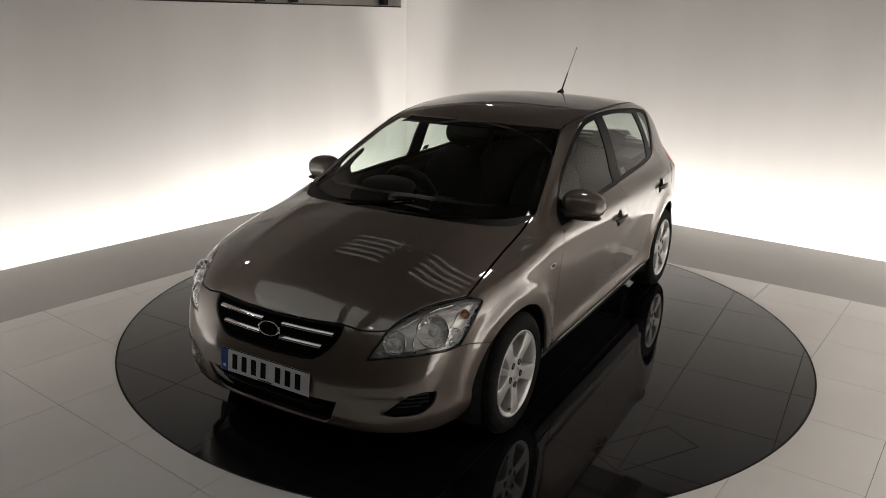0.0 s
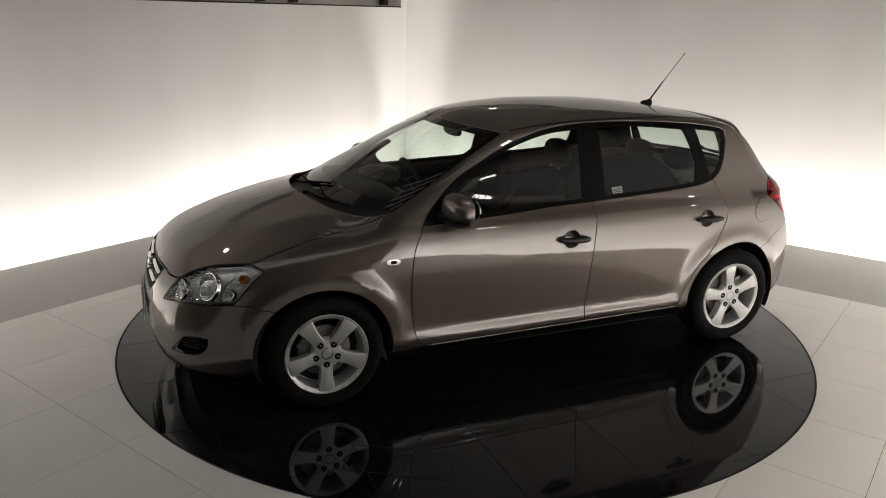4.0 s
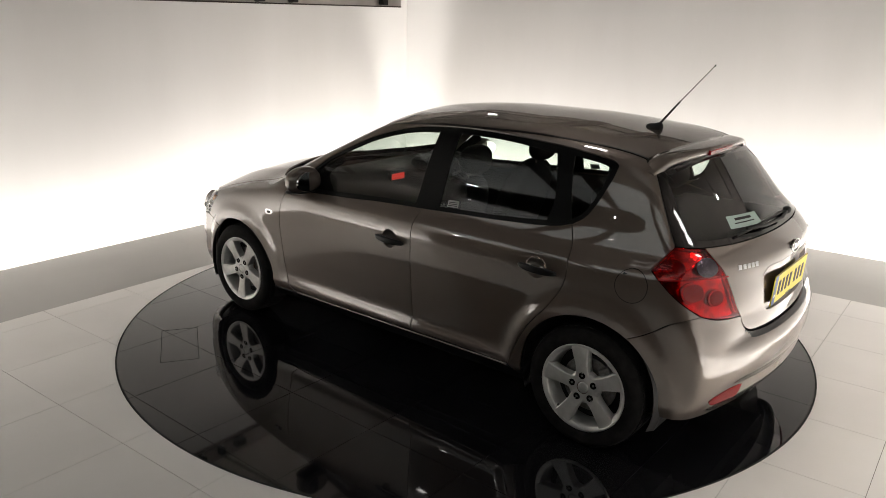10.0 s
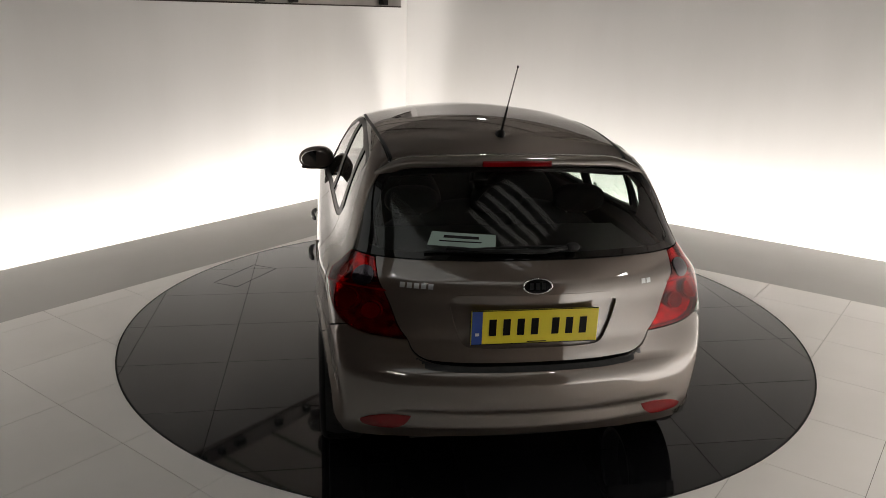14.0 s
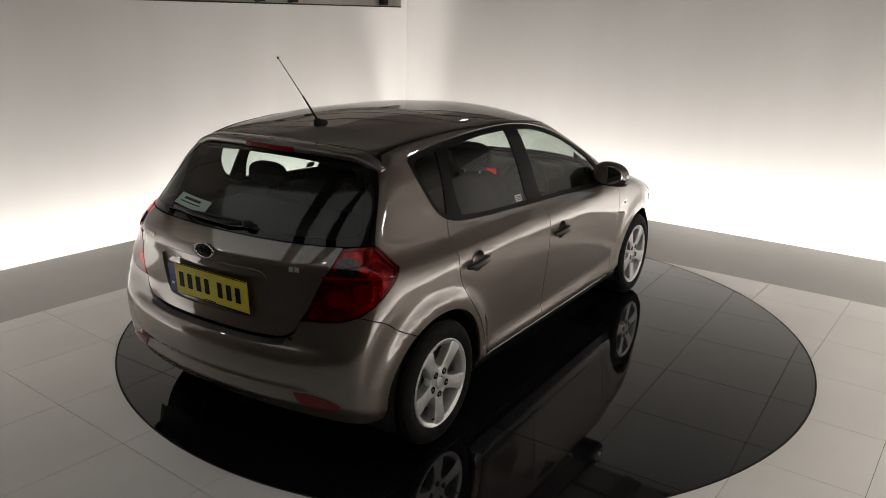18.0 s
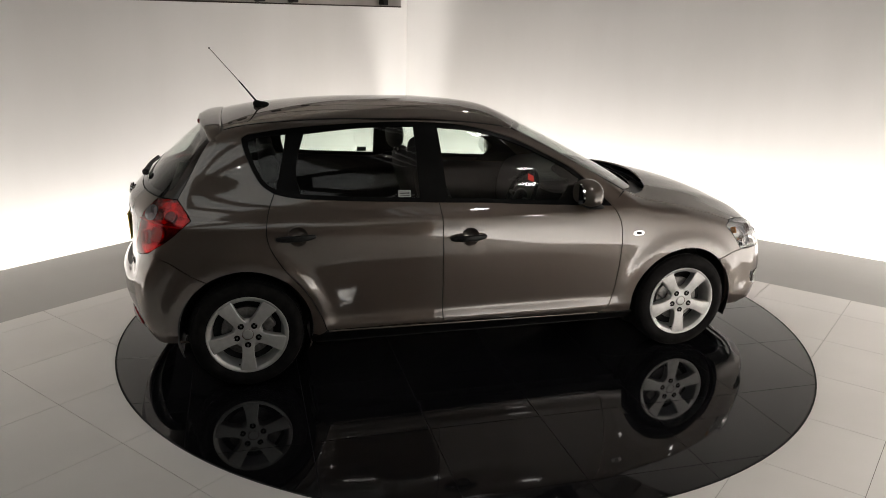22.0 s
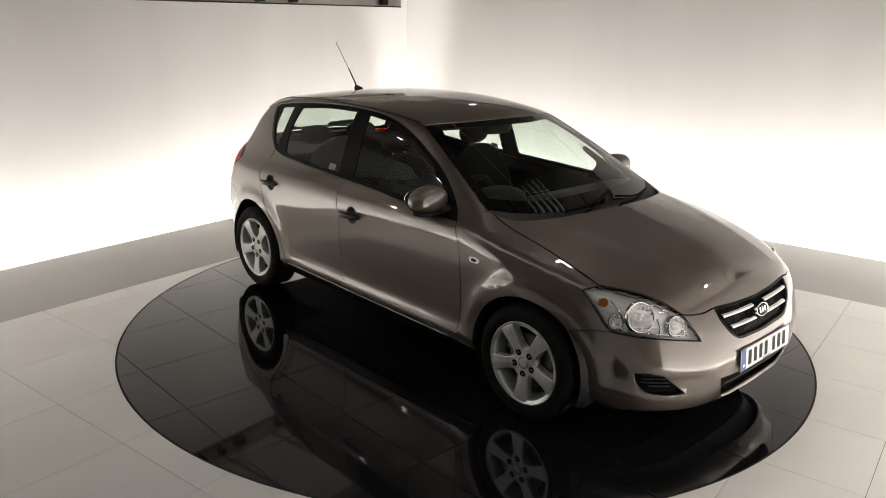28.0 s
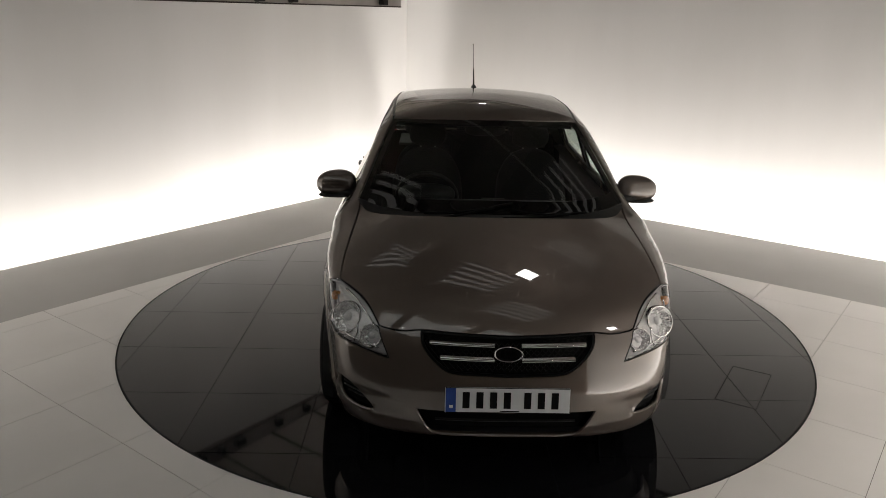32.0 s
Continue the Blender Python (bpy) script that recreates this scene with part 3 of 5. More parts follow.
ARCH_F1, ARCH_F2 = arch(AXLE, 0.305, 0.355, -10, 46), arch(AXLE, 0.305, 0.355, 46, 186)
ARCH_R1, ARCH_R2 = arch(-AXLE, 0.322, 0.352, -6, 123.5), arch(-AXLE, 0.322, 0.352, 123.5, 188)
DOOR_A = curve([(0.80, 0.945), (0.85, 0.84), (0.869, 0.68), (0.853, 0.415), (0.82, 0.31), (0.77, 0.275)])
DOOR_B = curve([(-0.249, 0.994), (-0.243, 0.85), (-0.226, 0.29)])
DOOR_C = curve([(-1.150, 1.064), (-1.187, 0.970), (-1.202, 0.88), (-1.188, 0.80), (-1.125, 0.688), (-1.004, 0.538), (-0.922, 0.378), (-0.895, 0.297)])
BELT_F = curve([(0.80, 0.945), (0.50, 0.958), (0.25, 0.970), (0.05, 0.983), (-0.249, 0.994)])
BELT_R = curve([(-0.249, 0.994), (-0.52, 1.007), (-0.80, 1.021), (-1.057, 1.042), (-1.150, 1.064)])
FOOT_F = curve([(0.77, 0.275), (-0.226, 0.29)])
FOOT_R = curve([(-0.226, 0.29), (-0.895, 0.297)])
DLO_TOP = curve([(0.80, 0.945), (0.70, 1.047), (0.569, 1.155), (0.443, 1.222), (0.253, 1.311), (0.075, 1.369), (-0.05, 1.396), (-0.20, 1.413), (-0.39, 1.421), (-0.65, 1.418), (-0.91, 1.405), (-1.085, 1.390), (-1.23, 1.370), (-1.28, 1.360), (-1.303, 1.345)])
DLO_BACK = curve([(-1.303, 1.345), (-1.297, 1.30), (-1.277, 1.24), (-1.245, 1.163), (-1.207, 1.105), (-1.150, 1.064)])
# seen from above (x, y)
HOOD_SIDE = curve([(0.965, 0.722), (1.10, 0.728), (1.25, 0.737), (1.5, 0.752), (1.67, 0.757)])
HOOD_NOSE = np.vstack([curve([(1.67, 0.757), (1.723, 0.720), (1.823, 0.648), (1.91, 0.597), (1.964, 0.570), (1.998, 0.552)]), curve([(1.998, 0.552), (2.014, 0.525), (2.042, 0.450), (2.053, 0.37), (2.075, 0.2), (2.085, 0.0)])[1:]])
COWL = curve([(0.965, 0.722), (1.06, 0.665), (1.17, 0.535), (1.24, 0.36), (1.29, 0.15), (1.302, 0.0)])
GLASS_FOOT = curve([(0.925, 0.736), (1.02, 0.625), (1.11, 0.45), (1.165, 0.22), (1.18, 0.0)])
GLASS_TOP = curve([(0.235, 0.575), (0.31, 0.40), (0.355, 0.2), (0.370, 0.0)])
GLASS_SIDE = curve([(0.925, 0.736), (0.6, 0.665), (0.235, 0.575)])
PILLAR = curve([(0.235, 0.575), (-0.3, 0.590), (-0.9, 0.575), (-1.395, 0.540)])
TAIL_EDGE = curve([(-1.395, 0.540), (-1.408, 0.3), (-1.412, 0.0)])


def both(line):
    """A line from the flank to the middle, carried on to the other flank."""
    line = np.asarray(line)
    return np.vstack([line, (line * (1, -1))[::-1]])


def chart_move(line, a, b):
    """A line of one chart as seen in another."""
    return b.flat(a(line)[0])


# round the nose (angle, z)
NOSE_LINE = chart_move(HOOD_NOSE, OVER, FRONT)
N_LAMP = NOSE_LINE[HOOD_NOSE[:, 1] > 0.5515]
N_GRILLE = NOSE_LINE[(HOOD_NOSE[:, 1] <= 0.5515) & (HOOD_NOSE[:, 1] > 0.37)]
N_TOP = NOSE_LINE[HOOD_NOSE[:, 1] <= 0.37]
tip = np.degrees(N_LAMP[-1][0]), N_LAMP[-1][1]
LAMP_IN = arc([tip, (33.4, 0.668), (31.5, 0.625), (29.8, 0.582)])
LAMP_LOW = arc([(29.8, 0.582), (36.5, 0.596), (43.5, 0.603), (50, 0.604), (54.2, 0.604)])
LAMP_OUT = arc([(54.2, 0.604), (57.4, 0.670), (60.2, 0.728), (62.7, 0.772), (60.5, 0.789), (np.degrees(N_LAMP[0][0]), N_LAMP[0][1])])
LAMP_CORNER = tuple(chart_move(LAMP_OUT[:1], FRONT, SIDE)[0])
SEAM_F = curve([LAMP_CORNER, (0.5 * LAMP_CORNER[0] + 0.5 * ARCH_F2[0][0], 0.588), tuple(ARCH_F2[0])])
GRILLE_SIDE = arc([(np.degrees(N_TOP[0][0]), N_TOP[0][1]), (22.3, 0.655), (18.5, 0.585), (15.0, 0.548), (12.0, 0.540)])
GRILLE_LOW = arc([(12.0, 0.540), (0, 0.533)])
BUMP_F = chart_move(SEAM_F, SIDE, FRONT)[::-1]
ARCH_F1_N = chart_move(ARCH_F1, SIDE, FRONT)
F_LOW = np.vstack([ARCH_F1_N[:1], arc([(58, 0.225), (45, 0.205), (0, 0.19)])])
LOW_GRILLE = arc([(22.3, 0.378), (21.4, 0.335), (18.8, 0.256), (9, 0.241), (0, 0.238)])
LOW_GRILLE_TOP = arc([(22.3, 0.378), (10, 0.376), (0, 0.371)])
FOG = chain(arc([(47.0, 0.427), (46.6, 0.385), (45.2, 0.354), (42, 0.328)]), arc([(42, 0.328), (39, 0.322), (36, 0.322), (33.2, 0.332)]), arc([(33.2, 0.332), (34.6, 0.352), (37.2, 0.390), (39.8, 0.428)]), arc([(39.8, 0.428), (43.5, 0.437), (47.0, 0.427)]))

# round the tail (angle, z)
W_SIDE = arc([(58.3, 1.335), (55.8, 1.20), (53.0, 1.042)])
W_LOW = arc([(53.0, 1.042), (46, 1.040), (25, 1.043), (0, 1.044)])
LAMP_T = arc([(53.0, 1.042), (54.5, 1.02), (57.0, 0.98), (59.3, 0.945)])
LAMP_B1 = arc([(59.3, 0.945), (55.5, 0.875), (52, 0.825), (47, 0.77)])
LAMP_B2 = arc([(47, 0.77), (43, 0.748), (39.5, 0.738), (35.5, 0.731), (32.8, 0.728)])
LAMP_I = arc([(32.8, 0.728), (35.0, 0.78), (37.3, 0.86), (40.4, 0.95), (44.4, 1.036)])
G_LOW = arc([(32.8, 0.728), (31.4, 0.684), (28.5, 0.650), (22, 0.637), (0, 0.634)])
BUMP_R = chart_move(curve([(-AXLE + 0.352 * math.cos(radians(123.5)), 0.322 + 0.352 * math.sin(radians(123.5))), (-1.62, 0.668), (-1.70, 0.725)]), SIDE, BACK)
BUMP_R = np.vstack([BUMP_R, LAMP_B1[-1:]])
ARCH_R2_N = chart_move(ARCH_R2, SIDE, BACK)
R_LOW = np.vstack([ARCH_R2_N[-1:], arc([(60, 0.266), (47, 0.262), (31, 0.280), (0, 0.305)])])


def ring(line):
    """A line that ends in the middle, with its mirror image (round charts)."""
    return np.vstack([line, mirror(line)])


# ---- outer panels ----
bonnet = surface("bonnet", OVER, chain(both(np.vstack([HOOD_SIDE[:-1], HOOD_NOSE])), both(COWL)[::-1]), M_PAINT, car, step=0.035)
W_PANE = chain(both(curve([(0.87, 0.680), (0.99, 0.50), (1.055, 0.25), (1.07, 0.0)])), both(curve([(0.285, 0.547), (0.36, 0.38), (0.41, 0.2), (0.43, 0.0)]))[::-1])
windscreen = surface("windscreen", PANE, W_PANE, M_GLASS, car, offset=-0.003, depth=0, gap=-0.002, step=0.04)
surface("windscreen_border", PANE, chain(both(GLASS_FOOT), both(GLASS_TOP)[::-1]), M_FRIT, car, holes=(W_PANE,), offset=-0.003, depth=0.004, step=0.03, label="black painted border of the windscreen")
roof = surface("roof", OVER, chain(both(GLASS_TOP), PILLAR * (1, -1), both(TAIL_EDGE)[::-1], PILLAR[::-1]), M_PAINT, car, step=0.04)
for s in (1, -1):
    q = PILLAR[(PILLAR[:, 0] < 0.19)]
    surface("roof_moulding", OVER, chain(q + (0, 0.007), q[::-1] - (0, 0.007)), M_TRIM, car, side=s, offset=0.0012, gap=0, depth=0.008, step=0.03, label="thin black roof channel strip")
surface("headlining", OVER, chain(both(GLASS_TOP), PILLAR * (1, -1), both(TAIL_EDGE)[::-1], PILLAR[::-1]), M_FABRIC, car, step=0.07, offset=-0.055, depth=0)
surface("cowl", PANE, chain(both(COWL), both(GLASS_FOOT)[::-1]), M_BLACK, car, step=0.03, offset=-0.006, gap=-0.006, depth=0, label="black plastic scuttle panel below the windscreen")

PANE_F = chain(curve([(0.69, 0.975), (0.50, 0.980), (0.05, 1.004), (-0.195, 1.014)]), curve([(-0.195, 1.014), (-0.228, 1.390)]),
               curve([(-0.228, 1.390), (-0.05, 1.374), (0.075, 1.347), (0.253, 1.289), (0.443, 1.200), (0.56, 1.134), (0.66, 1.047), (0.69, 0.975)]))
PANE_R = chain(curve([(-0.356, 1.020), (-0.756, 1.039), (-1.012, 1.060)]), curve([(-1.012, 1.060), (-1.030, 1.150), (-1.015, 1.25), (-0.975, 1.366)]), curve([(-0.975, 1.366), (-0.66, 1.394), (-0.365, 1.399)]), curve([(-0.365, 1.399), (-0.356, 1.020)]))
PANE_Q = chain(curve([(-1.138, 1.084), (-1.188, 1.117), (-1.224, 1.174), (-1.254, 1.247), (-1.274, 1.328)]), curve([(-1.274, 1.328), (-1.235, 1.345), (-1.072, 1.366)]), curve([(-1.072, 1.366), (-1.098, 1.242), (-1.138, 1.084)]))
HOOD_EDGE = chart_move(HOOD_SIDE, OVER, SIDE)
FOOT_EDGE = chart_move(GLASS_SIDE, OVER, SIDE)
RAIL_EDGE = chart_move(PILLAR, OVER, SIDE)
TAIL_SIDE = chart_move(np.vstack([W_SIDE, LAMP_T, LAMP_B1]), BACK, SIDE)
NOSE_SIDE = chart_move(LAMP_OUT[::-1], FRONT, SIDE)


def handle(parent, x, z, s):
    """A grab handle with its dished well."""
    p, n = SIDE(np.array([(x, z)]))
    at = Vector(p[0])
    bm = lathe(bmesh.new(), [(0.001, -0.034), (0.020, -0.032), (0.036, -0.024), (0.047, -0.010), (0.0515, -0.001), (0.0535, 0.0008), (0.056, 0.0004), (0.057, -0.004)], n=40)
    bm.transform(Matrix.Translation(at))
    if s < 0:
        bm.transform(Matrix.Diagonal((1, -1, 1, 1)))
        bmesh.ops.reverse_faces(bm, faces=bm.faces)
    well = part("handle_well", bm, M_PAINT, parent, "round dished recess behind the handle", smooth=True)
    bm = blob(bmesh.new(), 0.108, 0.011, 0.017, power=3.0)
    for v in bm.verts:
        v.co.y -= 1.6 * v.co.x ** 2 - 0.012
    bm.transform(Matrix.Translation(at + Vector((-0.012, 0.018, -0.002))) @ Matrix.Rotation(radians(-2), 4, "Y"))
    if s < 0:
        bm.transform(Matrix.Diagonal((1, -1, 1, 1)))
        bmesh.ops.reverse_faces(bm, faces=bm.faces)
    part("door_handle", bm, M_HANDLE, parent, "black grab handle", smooth=True)
    if x > -0.5:
        bm = lathe(bmesh.new(), [(0.001, 0.002), (0.007, 0.002), (0.008, 0.0)], n=20)
        bm.transform(Matrix.Translation(Vector((at.x - 0.088, at.y + 0.026, at.z - 0.002))))
        if s < 0:
            bm.transform(Matrix.Diagonal((1, -1, 1, 1)))
            bmesh.ops.reverse_faces(bm, faces=bm.faces)
        part("lock", bm, M_STEEL, parent, "round steel key lock")


def flip(bm, s):
    if s < 0:
        bm.transform(Matrix.Diagonal((1, -1, 1, 1)))
        bmesh.ops.reverse_faces(bm, faces=bm.faces)
    return bm


for s in (1, -1):
    cup = np.array([(0.0530 * math.cos(a), 0.0530 * math.sin(a)) for a in np.linspace(0, math.tau, 40, endpoint=False)])
    door = surface("front_door", SIDE, chain(DOOR_A, FOOT_F, DOOR_B[::-1], BELT_F[::-1]), M_PAINT, car, holes=(cup + (-0.085, 0.806),), side=s)
    rear_door = surface("rear_door", SIDE, chain(DOOR_B, FOOT_R, DOOR_C[::-1], BELT_R[::-1]), M_PAINT, car, holes=(cup + (-1.040, 0.852),), side=s)
    handle(door, -0.085, 0.806, s)
    handle(rear_door, -1.040, 0.852, s)
    surface("window_frame", SIDE, chain(BELT_F, BELT_R, DLO_BACK[::-1], DLO_TOP[::-1]), M_TRIM, car, holes=(PANE_F, PANE_R, PANE_Q), side=s, offset=-0.004, gap=0.001, depth=0.012, label="satin black window surrounds and pillars")
    for pane, name in ((PANE_F, "front_door_glass"), (PANE_R, "rear_door_glass"), (PANE_Q, "quarter_glass")):
        surface(name, SIDE, pane, M_GLASS, car, side=s, offset=-0.008, depth=0, gap=-0.003, step=0.05)
    # wing
    surface("front_wing", SIDE, chain(HOOD_EDGE, NOSE_SIDE, SEAM_F, ARCH_F2, curve([tuple(ARCH_F2[-1]), (0.90, 0.27), (0.82, 0.268), (0.77, 0.275)]), DOOR_A[::-1], curve([(0.80, 0.955), tuple(FOOT_EDGE[0]), tuple(HOOD_EDGE[0])])),
            M_PAINT, car, side=s, step=0.025, depth=0.014)
    # roof rail with the front pillar, and the rear quarter
    side_line = chain(FOOT_EDGE, RAIL_EDGE, curve([tuple(RAIL_EDGE[-1]), tuple(TAIL_SIDE[0])]), TAIL_SIDE, curve([tuple(TAIL_SIDE[-1]), (-1.70, 0.725), (-1.62, 0.668), tuple(ARCH_R1[-1])]), ARCH_R1[::-1],
                      curve([tuple(ARCH_R1[0]), (-0.935, 0.27), (-0.895, 0.297)]), DOOR_C[::-1], DLO_BACK[::-1], DLO_TOP[::-1])
    quarter = surface("body_side", SIDE, side_line, M_PAINT, car, side=s, depth=0.014, label="roof rail, front pillar and rear quarter panel")
    surface("side_lining", SIDE, chain(curve([(0.60, 1.12), (0.33, 1.29), (0.08, 1.38), (-0.24, 1.42), (-0.98, 1.39), (-1.245, 1.35)]), curve([(-1.245, 1.35), (-1.25, 1.22), (-1.19, 1.10), (-1.10, 1.04)]), curve([(-1.10, 1.04), (-1.45, 0.95)]), curve([(-1.45, 0.95), (-1.58, 1.10), (-1.45, 1.36)]), curve([(-1.45, 1.36), (-0.9, 1.43), (-0.24, 1.455), (0.2, 1.40), (0.60, 1.12)])), M_FABRIC, car, side=s, offset=-0.028, depth=0, step=0.05)
    surface("door_card", SIDE, chain(curve([(0.80, 0.945), (0.073, 0.99), (-1.085, 1.056)]), curve([(-1.085, 1.056), (-1.55, 0.98)]), curve([(-1.55, 0.98), (-1.5, 0.72), (-1.0, 0.60), (-0.9, 0.3)]), curve([(-0.9, 0.3), (0.85, 0.3)]), curve([(0.85, 0.3), (0.80, 0.945)])), M_BLACK, car, side=s, offset=-0.055, depth=0, step=0.06)
    # black sheet inside the front pillar, shade put into its colour
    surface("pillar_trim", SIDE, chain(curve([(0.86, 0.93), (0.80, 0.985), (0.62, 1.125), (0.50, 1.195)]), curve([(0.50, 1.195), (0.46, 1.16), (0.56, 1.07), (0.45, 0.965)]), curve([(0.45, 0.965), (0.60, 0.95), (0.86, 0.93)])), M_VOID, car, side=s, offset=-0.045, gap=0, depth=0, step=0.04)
    # dark reflection of the turntable put into the sill's black colour
    surface("sill", SIDE, chain(curve([(0.99, 0.262), (0.82, 0.262), (0.77, 0.270), (-0.895, 0.291), (-0.955, 0.268), (-0.985, 0.262)]), curve([(-0.985, 0.262), (-0.99, 0.222)]), curve([(-0.99, 0.222), (0.99, 0.215)]), curve([(0.99, 0.215), (0.99, 0.262)])), M_TRIM, car, side=s, depth=0.12, label="lower sill, coloured black for its shaded, turned-under face")
    p, n = SIDE(np.stack([np.linspace(0.76, -0.885, 60), np.linspace(0.268, 0.289, 60)], 1), -0.001)
    part("sill_edge", flip(tube(bmesh.new(), [tuple(v) for v in p], 0.0055, 8), s), M_PAINT, car, smooth=True)
    # fuel flap: a dark ring round a disc of paint
    if s > 0:
        disc = np.array([(-1.513 + 0.0745 * math.cos(a), 0.862 + 0.0775 * math.sin(a)) for a in np.linspace(0, math.tau, 64, endpoint=False)])
        flap = surface("fuel_flap", SIDE, disc, M_TRIM, quarter, offset=0.0008, gap=0, depth=0.001, step=0.02, label="round fuel filler flap in body colour")
        surface("flap_cover", SIDE, (disc - (-1.513, 0.862)) * 0.955 + (-1.513, 0.862), M_PAINT, quarter, offset=0.0016, gap=0, depth=0.002, step=0.02)
    # indicator on the wing
    c = np.array([(0.972 + 0.037 * abs(math.cos(a)) ** 0.7 * np.sign(math.cos(a)), 0.775 + 0.0155 * abs(math.sin(a)) ** 0.7 * np.sign(math.sin(a))) for a in np.linspace(0.05, math.tau + 0.05, 40, endpoint=False)])
    rep = surface("side_indicator", SIDE, c, M_CHROME, car, side=s, offset=0.001, gap=0, depth=0.004, step=0.01, dome=0.004, label="small clear indicator lens on the wing")
    surface("lens_bar", SIDE, (c - (0.972, 0.775)) * (0.45, 0.5) + (0.972, 0.775), M_BLACK, rep, side=s, offset=0.006, gap=0, depth=0.001, step=0.01)

    # ---- headlamp ----
    lamp_line = chain(N_LAMP, LAMP_IN, LAMP_LOW, LAMP_OUT)
    lamp = surface("headlamp", FRONT, lamp_line, M_BEZEL, car, side=s, offset=-0.034, depth=-0.030, gap=0.003, step=0.02, label="clear headlamp with chromed reflector bowls")
    surface("lens", FRONT, lamp_line, M_CLEAR, lamp, side=s, offset=-0.002, gap=0.003, depth=0.003, step=0.02)
    surface("lamp_seal", FRONT, lamp_line, M_TRIM, lamp, holes=(shrink(lamp_line, 0.0032),), side=s, offset=-0.0015, gap=0.0010, depth=0.006, step=0.03)
    # bright fins that part the bowls
    for pts in ([(41.6, 0.610), (41.0, 0.650), (41.8, 0.690)], [(51.6, 0.612), (51.0, 0.66), (52.4, 0.715), (54.5, 0.755)], [(33.6, 0.612), (38.0, 0.618), (46.0, 0.624), (50.0, 0.622)], [(37.0, 0.706), (42.0, 0.742), (48.0, 0.772), (53.5, 0.785)]):
        p, n = FRONT(arc(pts), -0.020)
        part("lamp_fin", flip(tube(bmesh.new(), [tuple(v) for v in p], 0.0042, 6), s), M_CHROME, lamp, "bright chrome fin", smooth=True)
    for ang, z, r, mat, name in ((46.3, 0.696, 0.064, M_BOWL, "reflector"), (36.4, 0.655, 0.046, M_BOWL, "reflector"), (56.4, 0.738, 0.020, M_AMBER, "indicator_bulb"), (52.8, 0.655, 0.030, M_BOWL, "reflector")):
        p, n = FRONT(np.array([(radians(ang), z)]), -0.016)
        d = (Vector(n[0]) * 1.3 + Vector((1, 0, 0.1))).normalized()
        turn = Vector((0, 1, 0)).rotation_difference(d).to_matrix().to_4x4()
        bm = lathe(bmesh.new(), [(r * 0.12, -r * 0.62), (r * 0.45, -r * 0.50), (r * 0.75, -r * 0.28), (r * 0.92, -r * 0.05), (r, 0), (r * 1.06, -0.002), (r * 1.03, -0.03)], n=40)
        for k, v in enumerate(bm.verts):
            if k % 2 and 40 <= k < 160:
                v.co.y -= 0.004
        bm.transform(Matrix.Translation(Vector(p[0])) @ turn)
        part(name, flip(bm, s), mat, lamp, "amber indicator bulb" if mat is M_AMBER else "chromed bowl")
        if name == "reflector":
            bm = lathe(bmesh.new(), [(r * 1.00, 0.0), (r * 1.03, 0.004), (r * 1.10, 0.004), (r * 1.14, -0.002), (r * 1.15, -0.02)], n=40)
            bm.transform(Matrix.Translation(Vector(p[0])) @ turn)
            part("bowl_ring", flip(bm, s), M_CHROME, lamp, "bright chrome ring", smooth=True)
        if name == "reflector" and r > 0.04:
            bm = blob(bmesh.new(), r * 0.34, r * 0.34, r * 0.34, power=2.0, nu=16, nv=10)
            bm.transform(Matrix.Translation(Vector(p[0]) - d * (r * 0.30)))
            part("bulb_cap", flip(bm, s), M_BEZEL, lamp, smooth=True)

    # ---- tail lamp ----
    tail_line = chain(LAMP_T, LAMP_B1, LAMP_B2, LAMP_I, arc([(44.4, 1.036), (48, 1.040), (53.0, 1.042)]))
    tail = surface("tail_lamp", BACK, tail_line, M_REDDARK, car, side=s, offset=-0.022, gap=0.002, depth=-0.018, step=0.02, label="red wrap-round tail lamp with a clear upper bowl")
    surface("lens", BACK, tail_line, M_REDLENS, tail, side=s, offset=0.002, gap=0.003, depth=0.012, step=0.02, dome=0.004)
    for ang, z, rx, rz, off, mat, name, lab in ((45.2, 0.966, 2.9, 0.037, 0.0075, M_CLEARBOWL, "clear_bowl", "clear bluish bowl"), (48.8, 0.866, 3.2, 0.042, -0.004, M_AMBERDARK, "amber_bowl", "dark amber round lamp behind the lens"), (42.0, 0.835, 2.6, 0.036, -0.006, M_RED, "red_bowl", "round red lamp behind the lens"), (52.5, 0.965, 1.8, 0.026, -0.006, M_RED, "red_bowl", "")):
        o = np.array([(radians(ang + rx * math.cos(a)), z + rz * math.sin(a)) for a in np.linspace(0, math.tau, 40, endpoint=False)])
        bowl = surface(name, BACK, o, mat, tail, side=s, offset=off, gap=0, depth=0.010, step=0.012, dome=-0.005 if off < 0 else 0.0012, label=lab)
        if off < 0:
            c = np.array([(radians(ang), z)])
            surface("bowl_ring", BACK, o, M_REDDARK, tail, holes=(c + (o - c) * 0.86,), side=s, offset=off + 0.003, gap=0, depth=0.004, step=0.02)
    surface("lens_divider", BACK, chain(arc([(38.6, 0.922), (47, 0.919), (57.6, 0.908)]), arc([(57.6, 0.915), (47, 0.926), (38.9, 0.929)])), M_RED, tail, side=s, offset=0.0055, gap=0, depth=0.004, step=0.012)
